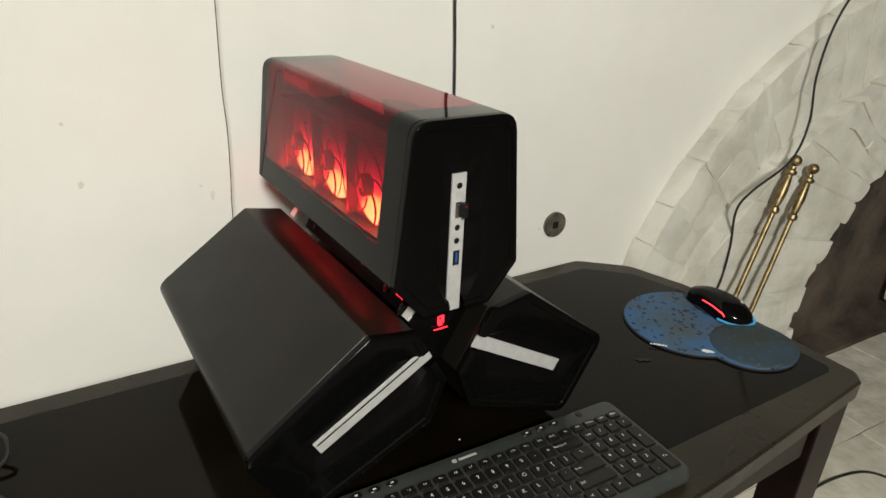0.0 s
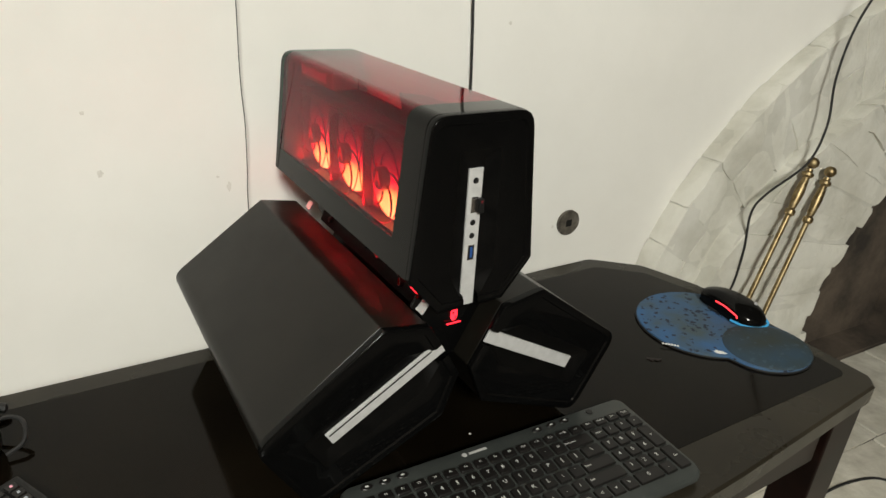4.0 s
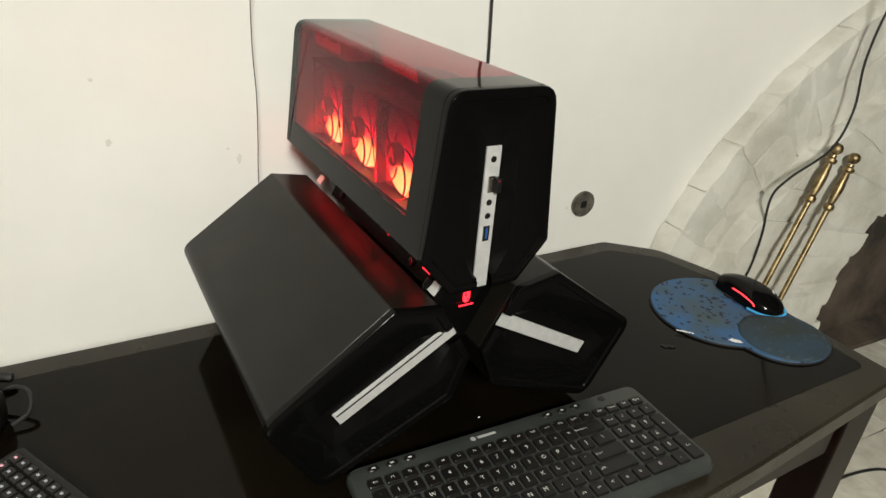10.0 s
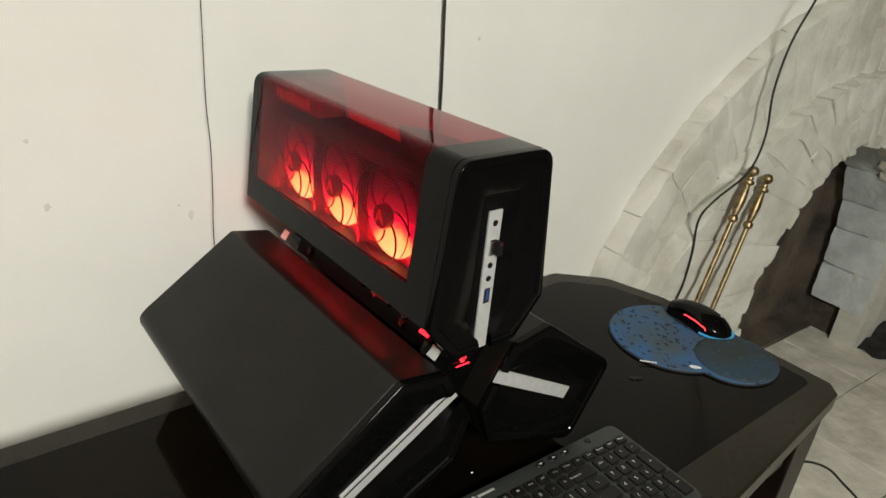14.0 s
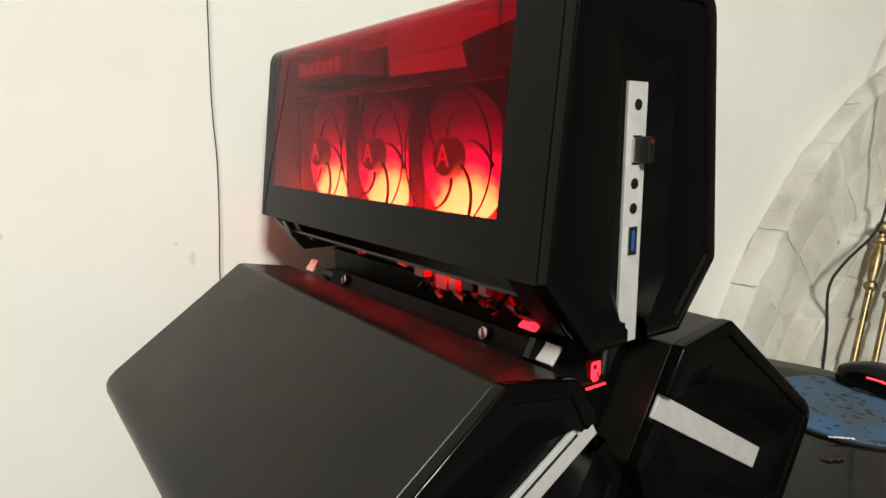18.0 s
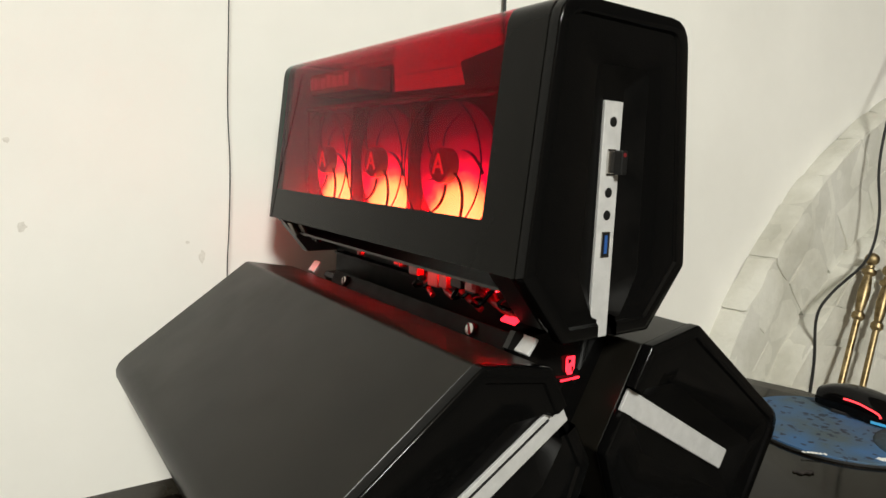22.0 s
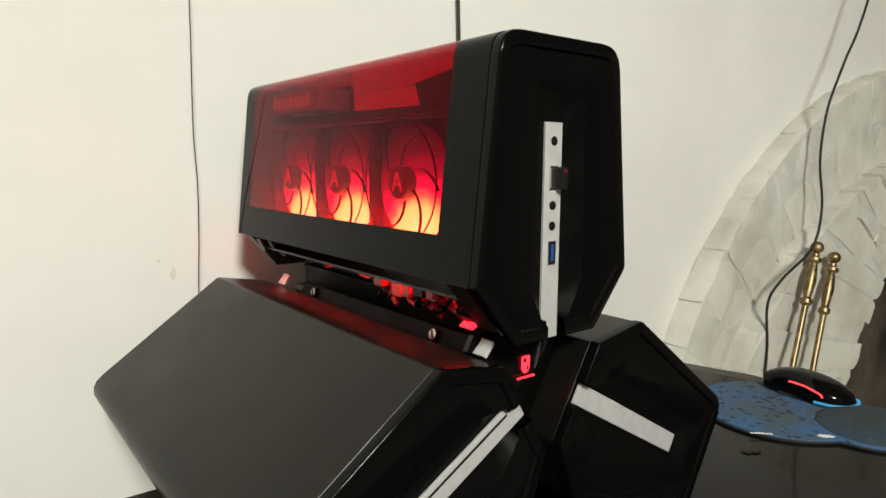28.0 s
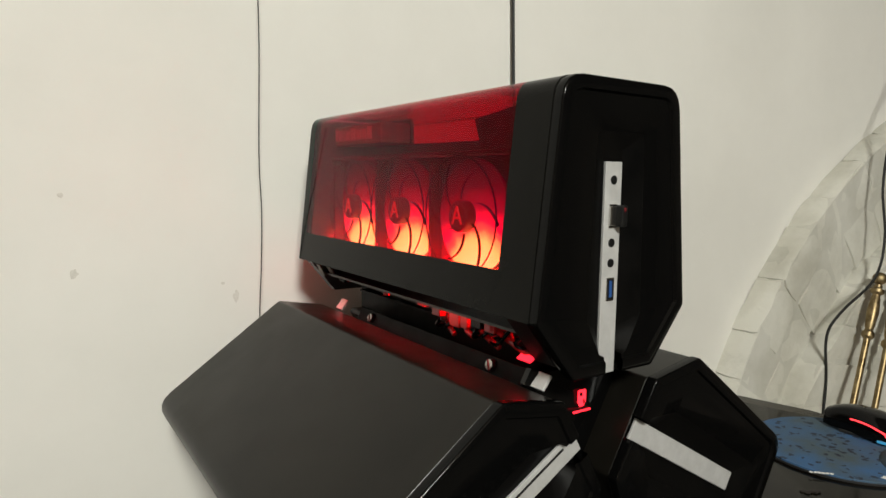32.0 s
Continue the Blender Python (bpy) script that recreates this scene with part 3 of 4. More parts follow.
def chassis():
    """The frame, board and cables that show in the gap under the upper pod, and the graphics card behind the window."""
    rnd = random.Random(4)
    for y0, y1 in ((0.014, 0.034), (LONG - 0.016, LONG - 0.004)):
        bm = bmesh.new()
        last = [bm.verts.new(pod_place(0, y0)(p)) for p in inset(POD, 0.0045)]
        now = [bm.verts.new(pod_place(0, y1)(p)) for p in inset(POD, 0.0045)]
        bm.faces.new(last[::-1])
        bm.faces.new(now)
        bridge(bm, last, now)
        part("frame_plate", bm, CARD if y0 > 0.1 else BLACK, PC, "black inner frame plate")
    # grey rail between the pods with two thumb screws and bare metal brackets
    bm = bmesh.new()
    box(bm, -0.0155, 0.0030, 0.042, LONG - 0.050, -0.002, 0.002, 0.0006, pose(-0.0195, 0, 0.1825, 0, -66, 0))
    rail = part("rail", bm, BLACK_RAIL, PC, "black mounting rail")
    for y in (0.0975, 0.2985):
        bm = bmesh.new()
        tube(bm, [(0, 0, 0.0005), (0, 0, 0.0085), (0, 0, 0.0095)], [0.0052, 0.0052, 0.0046], 20)
        scr = part("thumb_screw", bm, BLACK, rail, "black thumb screw with bare slotted face", smooth=True, at=pose(-0.0168, y, 0.1775, 0, -72, 0))
        bm = bmesh.new()
        tube(bm, [(0, 0, 0.0094), (0, 0, 0.0102)], 0.0043, 18)
        part("slotted_face", bm, NICKEL, scr, "bare metal face")
        bm = bmesh.new()
        box(bm, -0.0041, 0.0041, -0.0007, 0.0007, 0.0100, 0.0107, 0.0, pose(0, 0, 0, 0, 0, 35))
        part("slot", bm, RED_PLASTIC if y < 0.2 else BLACK, scr, "slot across the screw face")
    for y0, y1 in ((0.018, 0.033), (LONG - 0.047, LONG - 0.034)):
        bm = bmesh.new()
        box(bm, -0.0065, 0.0055, y0, y1, 0.0035, 0.0060, 0.0006, pose(-0.0345, 0, 0.1865, 0, -52, 0))
        part("bracket", bm, STEEL, rail, "bare metal bracket")
    # dark upright sheet behind the rail, with a stiffening lip
    bm = bmesh.new()
    box(bm, -0.004, -0.001, 0.036, LONG - 0.018, 0.176, 0.2212)
    box(bm, -0.012, -0.004, 0.150, LONG - 0.030, 0.2000, 0.2020, 0.0004)
    part("backing_sheet", bm, BLACK_RAIL, PC, "black sheet closing the gap behind the rail")
    bm = bmesh.new()
    box(bm, -0.0635, 0.05, 0.0345, LONG - 0.017, AXIS + 0.0735, AXIS + 0.0765)
    part("tray", bm, GLOSS, PC, "black tray under the card")
    # board across the foot of the upper pod
    bm = bmesh.new()
    box(bm, -0.052, 0.05, 0.036, LONG - 0.02, 0.2215, 0.2235, 0.0, None)
    board = part("circuit_board", bm, BOARD, PC, "dark circuit board")
    for k in range(46):
        x, y = rnd.uniform(-0.05, -0.01), rnd.uniform(0.05, LONG - 0.04)
        w, d, h = rnd.uniform(0.002, 0.007), rnd.uniform(0.003, 0.014), rnd.uniform(0.003, 0.013) * (1.0 if y < 0.17 else 0.35)
        bm = bmesh.new()
        if k % 3:
            box(bm, x, x + w, y, y + d, 0.2216 - h, 0.2216, 0.0006)
        else:
            tube(bm, [(x, y, 0.2216), (x, y, 0.2216 - h), (x, y, 0.2212 - h)], [0.0032, 0.0032, 0.0026], 10)
        part("component", bm, (BLACK, RED_PLASTIC, BLACK, GLOSS, RED_PLASTIC)[k % 5], board, smooth=k % 3 == 0)
    for k in range(6):
        y = 0.045 + 0.017 * k + rnd.uniform(-0.01, 0.01)
        bm = bmesh.new()
        pts = [(-0.045 + rnd.uniform(0, 0.02), y, 0.220), (-0.042, y + 0.01, 0.212 - rnd.uniform(0, 0.008)), (-0.030, y + rnd.uniform(0.0, 0.04), 0.205), (-0.01, y + rnd.uniform(0, 0.05), 0.207)]
        tube(bm, smooth_line(pts, 5), 0.0015, 8)
        part("cable", bm, GLOSS, board, smooth=True)
    for k, (y0, y1) in enumerate(((0.040, 0.085), (0.048, 0.070), (0.075, 0.120), (0.105, 0.135), (0.128, 0.165))):
        bm = bmesh.new()
        tube(bm, smooth_line([(-0.030 - 0.002 * k, y0, 0.200 + 0.003 * (k % 2)), (-0.036, (2 * y0 + y1) / 3, 0.207), (-0.033 + 0.003 * k, y1, 0.214)], 5), 0.0022, 8)
        part("red_cable", bm, RED_PLASTIC, board, "red cable", smooth=True)
    # slot plates at the back end and small lit dots along the foot of the cover
    for k in range(2):
        bm = bmesh.new()
        box(bm, -0.0012, 0.0012, -0.005, 0.005, -0.014, 0.0, 0.0004, pose(-0.060 + 0.006 * k, 0.352 - 0.012 * k, AXIS + 0.066, 0, -28, 0))
        part("slot_plate", bm, SOCKET, board, "dull metal slot plate")
    for k in range(9):
        bm = bmesh.new()
        box(bm, -0.0662, -0.0640, 0.155 + 0.020 * k, 0.158 + 0.020 * k + 0.001 * (k % 3), AXIS + 0.0712, AXIS + 0.0730, 0.0004)
        part("red_led", bm, RED_GLOW, board, "small red light")
    # LED's red reflection above the front bracket, made as a small glowing piece
    bm = bmesh.new()
    box(bm, -0.0030, 0.0030, 0.036, 0.050, -0.0008, 0.0008, 0.0006, pose(-0.036, 0, 0.2005, 0, -30, 0))
    part("red_reflection", bm, RED_GLOW, board, "red reflection, made as a small glowing piece")

chassis()


def graphics_card():
    ob = part("graphics_card", card_body(), CARD, PC, "three-fan graphics card behind the window")
    for n, y in enumerate((0.119, 0.217, 0.312)):
        at = pose(CARD_X, y, AXIS + 0.1295)
        bm = bmesh.new()
        circle = [2 * math.pi * k / 48 for k in range(48)]
        back, front = [[bm.verts.new((dx, 0.0455 * math.cos(a), 0.0455 * math.sin(a))) for a in circle] for dx in (0.0124, 0.0095)]
        bm.faces.new(front)
        bm.faces.new(back[::-1])
        bridge(bm, back, front)
        fan = part("fan_well", bm, FAN_GLOW, ob, "fan well with its glow painted in, yellow below and red above", at=at)
        bm = bmesh.new()
        for k in range(6):
            a0 = 2 * math.pi * k / 6 + 0.35 + 0.12 * n
            rows = []
            for j in range(8):
                r = 0.0135 + 0.0315 * j / 7
                sweep = a0 + 0.8 * (j / 7) ** 1.2
                wide = 0.013 + 0.035 * (0.0135 / r)
                rows.append([(dx, r * math.cos(sweep + da), r * math.sin(sweep + da)) for dx, da in ((0.0012, -wide * 0.55), (-0.0010, wide * 0.55))])
            vs = [[bm.verts.new(p) for p in row] for row in rows]
            for p, q in zip(vs, vs[1:]):
                bm.faces.new((p[0], p[1], q[1], q[0]))
        bmesh.ops.solidify(bm, geom=list(bm.faces), thickness=0.0008)
        part("blades", bm, BLADE, fan, "dark curved fan blades", smooth=True)
        bm = bmesh.new()
        tube(bm, [(0.004, 0, 0), (-0.004, 0, 0), (-0.0052, 0, 0)], [0.0125, 0.0125, 0.0115], 32)
        part("boss", bm, BOSS_GLOW, fan, "round middle of the fan", smooth=True)
        bm = bmesh.new()
        for p0, p1 in (((-0.006, -0.006), (0.0, 0.008)), ((0.006, -0.006), (0.0, 0.008)), ((-0.003, -0.001), (0.003, -0.001))):
            tube(bm, [(-0.0055, -p0[0], p0[1]), (-0.0055, -p1[0], p1[1])], 0.0010, 6)
        part("mark", bm, MARK_GLOW, fan, "dull red angular mark")
        bm = bmesh.new()
        pts = [(-0.004, 0.0472 * math.cos(a), 0.0472 * math.sin(a)) for a in (2 * math.pi * k / 40 for k in range(41))]
        tube(bm, pts, 0.0006, 6, False)
        part("rim", bm, BLACK, fan, smooth=True)


def card_body():
    bm = bmesh.new()
    X = CARD_X
    box(bm, X + 0.0125, X + 0.034, 0.060, 0.363, AXIS + 0.0785, AXIS + 0.180, 0.003)
    # narrow posts between the fans, and the shroud's upper and lower lips
    for y in (0.0665, 0.168, 0.2645, 0.3605):
        box(bm, X + 0.001, X + 0.0124, y - 0.0022, y + 0.0022, AXIS + 0.0807, AXIS + 0.1765, 0.0008)
    box(bm, X - 0.002, X + 0.0124, 0.061, 0.362, AXIS + 0.1768, AXIS + 0.1805, 0.002)
    box(bm, X - 0.002, X + 0.0124, 0.061, 0.362, AXIS + 0.0790, AXIS + 0.0806, 0.0006)
    return bm


def inner_wall():
    """The dark sheet across the middle of the upper pod, with a gap above the card through which the far window shows."""
    profile = [(0.037, 0.250), (0.366, 0.250), (0.366, 0.383), (0.263, 0.384), (0.260, 0.359), (0.150, 0.358), (0.157, 0.376), (0.105, 0.383), (0.037, 0.385)]
    bm = bmesh.new()
    a, b = [[bm.verts.new((x, y, z)) for y, z in profile] for x in (0.0, 0.003)]
    bm.faces.new(a)
    bm.faces.new(b[::-1])
    bridge(bm, a, b)
    wall = part("inner_wall", bm, CARD, PC, "dark inner dividing sheet")
    bm = bmesh.new()
    box(bm, -0.034, -0.0004, 0.262, 0.3655, AXIS + 0.1925, AXIS + 0.2125, 0.0015)
    drive = part("drive", bm, FAR_BOX, wall, "reddish grey drive body")
    y = 0.3645
    for wide, tall in ((0.007, 0.012), (0.008, 0.011), (0.003, 0.009), (0.010, 0.010), (0.010, 0.012), (0.010, 0.010), (0.010, 0.010), (0.009, 0.012)):
        bm = bmesh.new()
        box(bm, -0.0346, -0.0341, y - wide, y, AXIS + 0.1975, AXIS + 0.1975 + tall)
        part("print_bar", bm, DIM_PRINT, drive, "dull pink printed bar")
        y -= wide + 0.0025


CARD_X = -0.0385
graphics_card()
inner_wall()
for x in (-0.13, 0.13):
    for y in (0.05, LONG - 0.05):
        bm = bmesh.new()
        tube(bm, [(x * 1.08, y, 0.0), (x * 1.08, y, 0.020)], [0.009, 0.011], 14)
        part("foot", bm, RUBBER, PC, "black rubber foot", smooth=True)

# the computer's own red lighting: a strip under the fans and one in the open foot
PCM = pose(0.013, -0.458, 0.75, 0, 0, 3.7)
red_led = area_lamp("card_red_strip", PCM @ pose(-0.050, 0.215, AXIS + 0.082, 0, 180 + 48, 0), 0.006, 0.29, 1.3, (1.0, 0.012, 0.06))
red_led.data.spread = radians(95)
foot_led = area_lamp("foot_led_strip", PCM @ pose(-0.046, 0.21, AXIS + 0.054, 0, 20, 0), 0.008, 0.26, 0.22, (1.0, 0.012, 0.02))
foot_led.data.spread = radians(110)
board_led = area_lamp("board_led_strip", PCM @ pose(-0.010, 0.100, AXIS + 0.036, 0, 150, 0), 0.006, 0.12, 0.42, (1.0, 0.012, 0.02))
board_led.data.spread = radians(85)
back_led = area_lamp("back_led", PCM @ pose(-0.055, LONG + 0.004, AXIS + 0.052, 80, 0, 0), 0.03, 0.012, 0.004, (1.0, 0.02, 0.03))
back_led.data.spread = radians(120)


# ---- things on the desk ----
def legend(text, size):
    """A flat letter mesh, centred."""
    cu = bpy.data.curves.new("legend", "FONT")
    cu.body, cu.size, cu.align_x, cu.align_y, cu.resolution_u = text, size, "CENTER", "CENTER", 2
    ob = bpy.data.objects.new("legend", cu)
    scene.collection.objects.link(ob)
    me = bpy.data.meshes.new_from_object(ob.evaluated_get(bpy.context.evaluated_depsgraph_get()))
    bpy.data.objects.remove(ob)
    bpy.data.curves.remove(cu)
    me.materials.clear()
    me.materials.append(PRINT)
    return me


LETTERS = {}


def keycap_mesh(w, h):
    bm = bmesh.new()
    low, top = [(-w / 2, -h / 2), (w / 2, -h / 2), (w / 2, h / 2), (-w / 2, h / 2)], None
    rings = []
    for k, z in ((0.0, 0.0), (0.0, 0.0022), (0.0007, 0.0032), (0.0016, 0.0035)):
        loop = rounded(inset(low, k) if k else low, 0.0016, 2)
        rings.append([bm.verts.new((p[0], p[1], z - (0.0003 if z > 0.0033 else 0))) for p in loop])
        if len(rings) > 1:
            bridge(bm, rings[-2], rings[-1])
    bm.faces.new(rings[-1])
    return mesh_of("key", bm, KEYCAP, True)


CAP_MESHES = {}


def key(parent, x, y, w, h, text):
    if (w, h) not in CAP_MESHES:
        CAP_MESHES[(w, h)] = keycap_mesh(w, h)
    ob = new("key", CAP_MESHES[(w, h)])
    ob.parent = parent
    ob.matrix_local = pose(x, y, 0.0166)
    if text:
        size = 0.0068 if len(text) == 1 else 0.0040
        if text not in LETTERS:
            LETTERS[text] = legend(text, size)
        t = new("legend", LETTERS[text])
        t.parent = ob
        t.matrix_local = pose(-0.0008 if len(text) == 1 else (-w / 2 + 0.0055 if w > 0.02 else 0), 0.0006, 0.0037)
    return ob


def keyboard():
    ob = thing("keyboard", "dark grey compact keyboard with black white-lettered keys, before the computer", "keyboard", (-0.130, -0.4685, 0.75), 0.3)
    outline = [(0, -0.142), (0.372, -0.142), (0.372, 0), (0, 0)]
    bm = bmesh.new()
    rings = []
    for d, z in ((0.004, 0.003), (0.0, 0.006), (0.0, 0.0125), (0.0022, 0.0162), (0.004, 0.0168)):
        rings.append([bm.verts.new((p.x, p.y, z)) for p in rounded(inset(outline, d) if d else outline, [0.016, 0.016, 0.012, 0.012], 5)])
        if len(rings) > 1:
            bridge(bm, rings[-2], rings[-1])
    bm.faces.new(rings[-1])
    bm.faces.new(rings[0][::-1])
    part("body", bm, KB_BODY, ob, "dark grey plastic body", smooth=True)
    for x in (0.03, 0.34):
        for y in (-0.125, -0.015):
            bm = bmesh.new()
            box(bm, x - 0.01, x + 0.01, y - 0.004, y + 0.004, 0.0, 0.0045, 0.001)
            part("foot", bm, RUBBER, ob)
    u, x0, g = 0.0184, 0.0135, 0.0029
    ys = (-0.0295, -0.0462, -0.0650, -0.0836, -0.1022, -0.1208)
    row = ["Esc"] + ["F%d" % k for k in range(1, 13)] + ["PrtSc", "Ins", "Del", "Home", "End", "PgUp"]
    for n, t in enumerate(row):
        key(ob, x0 + (n + 0.5) * u, ys[0], u - g, 0.0105, t)
    rows = (
        (ys[1], [("`", 1)] + [(c, 1) for c in "1234567890-="] + [("Backspace", 2)] + [("Num", 1), ("/", 1), ("*", 1), ("-", 1)]),
        (ys[2], [("Tab", 1.5)] + [(c, 1) for c in "QWERTYUIOP[]"] + [("\\", 1.5)] + [("7", 1), ("8", 1), ("9", 1)]),
        (ys[3], [("Caps", 1.75)] + [(c, 1) for c in "ASDFGHJKL;'"] + [("Enter", 2.25)] + [("4", 1), ("5", 1), ("6", 1)]),
        (ys[4], [("Shift", 2.25)] + [(c, 1) for c in "ZXCVBNM,./"] + [("Shift", 2.75)] + [("1", 1), ("2", 1), ("3", 1)]),
        (ys[5], [("Ctrl", 1.25), ("Fn", 1), ("Alt", 1.25), ("", 6.5), ("Alt", 1), ("Fn", 1), ("<", 1), ("v", 1), (">", 1), ("0", 2), (".", 1)]),
    )
    for y, caps_in_row in rows:
        x = x0
        for t, w in caps_in_row:
            if x - x0 >= 14.95 * u and abs(x - x0 - 15 * u) < 0.002 and y != ys[5]:
                x = x0 + 15.12 * u
            key(ob, x + w * u / 2, y, round(w * u - g, 5), u - g - 0.0006, t)
            x += w * u
    key(ob, x0 + 18.62 * u, (ys[2] + ys[3]) / 2, u - g, 2 * u - g - 0.0006, "+")
    key(ob, x0 + 18.62 * u, (ys[4] + ys[5]) / 2, u - g, 2 * u - g - 0.0006, "Ent")
    for x in (0.028, 0.048, 0.068, 0.240, 0.260, 0.279):
        bm = bmesh.new()
        slab(bm, [Vector((x + 0.0068 * math.cos(a), -0.0095 + 0.0040 * math.sin(a))) for a in (2 * math.pi * k / 20 for k in range(20))], 0.0160, 0.0182, 0.0008)
        b = part("media_button", bm, KEYCAP, ob, "oval black button", smooth=True)
        bm = bmesh.new()
        box(bm, x - 0.0018, x + 0.0018, -0.0103, -0.0087, 0.0178, 0.0184)
        part("symbol", bm, PRINT, b)
    bm = bmesh.new()
    slab(bm, [Vector((0.318 + 0.0045 * math.cos(a), -0.009 + 0.0045 * math.sin(a))) for a in (2 * math.pi * k / 20 for k in range(20))], 0.0160, 0.0178, 0.0008)
    part("power_button", bm, KEYCAP, ob, "round black button", smooth=True)
    bm = bmesh.new()
    tube(bm, [(0.142, -0.0105, 0.0166), (0.142, -0.0105, 0.0171)], 0.0030, 14)
    box(bm, 0.1475, 0.170, -0.0122, -0.0090, 0.0166, 0.0171)
    part("maker_mark", bm, material("grey_print", (0.45, 0.45, 0.44), 0.5), ob, "pale maker mark")
    return ob


keyboard()


def mouse_pad():
    ob = thing("mouse_pad", "blue patterned mouse pad with domed wrist rest on the desk", "mouse pad", (0.028, -0.006, 0.7505))
    loop = []
    for k in range(72):
        a = 2 * math.pi * k / 72
        d = Vector((math.cos(a), math.sin(a)))
        best = 0.0
        for (cx, cy), (rx, ry) in (((0.485, -0.353), (0.103, 0.099)), ((0.519, -0.443), (0.074, 0.066))):
            o = Vector((0.492 - cx, -0.385 - cy))
            A = (d.x / rx) ** 2 + (d.y / ry) ** 2
            B = 2 * (o.x * d.x / rx ** 2 + o.y * d.y / ry ** 2)
            C = (o.x / rx) ** 2 + (o.y / ry) ** 2 - 1
            disc = B * B - 4 * A * C
            if disc > 0:
                best = max(best, (-B + math.sqrt(disc)) / (2 * A))
        loop.append(Vector((0.492, -0.385)) + d * best)
    base = [Vector((p.x, p.y)) for p in loop]
    part("rubber_base", slab(bmesh.new(), base, 0.0, 0.0025, 0.0003), RUBBER, ob, "black rubber underside")
    part("printed_cloth", slab(bmesh.new(), [p.lerp(Vector((0.492, -0.385)), 0.012) for p in loop], 0.0025, 0.0045, 0.0008), PAD, ob, "blue cloth with dark droplet print")
    bm = bmesh.new()
    rings = []
    for j in range(9):
        a = 0.5 * math.pi * j / 8
        k, h = math.cos(a) ** 0.75, 0.0040 + 0.0085 * math.sin(a)
        rings.append([bm.verts.new((0.5215 + 0.0680 * k * math.cos(b), -0.4470 + 0.0600 * k * math.sin(b), h)) for b in (2 * math.pi * n / 48 for n in range(48))] if j < 8 else None)
        if 0 < j < 8:
            bridge(bm, rings[-2], rings[-1])
    tip = bm.verts.new((0.5215, -0.4470, 0.0125))
    for n in range(48):
        bm.faces.new((rings[7][n], rings[7][(n + 1) % 48], tip))
    part("wrist_rest", bm, PAD_REST, ob, "domed dark blue-grey gel wrist rest", smooth=True)
    rnd = random.Random(8)
    for x, y, n, step in ((0.442, -0.431, 3, 0.0045), (0.388, -0.386, 6, 0.0042)):
        bm = bmesh.new()
        for k in range(n):
            o = Vector((x, y)) + Vector((0.74, -0.67)) * (step * (k - n / 2))
            r0 = 0.0055 if n == 3 else 0.0026
            slab(bm, [o + Vector((math.cos(a), math.sin(a))) * (r0 * rnd.uniform(0.55, 1.05)) for a in (2 * math.pi * j / 8 for j in range(8))], 0.0044, 0.0049 + 0.00004 * k, 0.0002)
        part("printed_mark", bm, PRINT, ob, "white printed mark")
    return ob


mouse_pad()


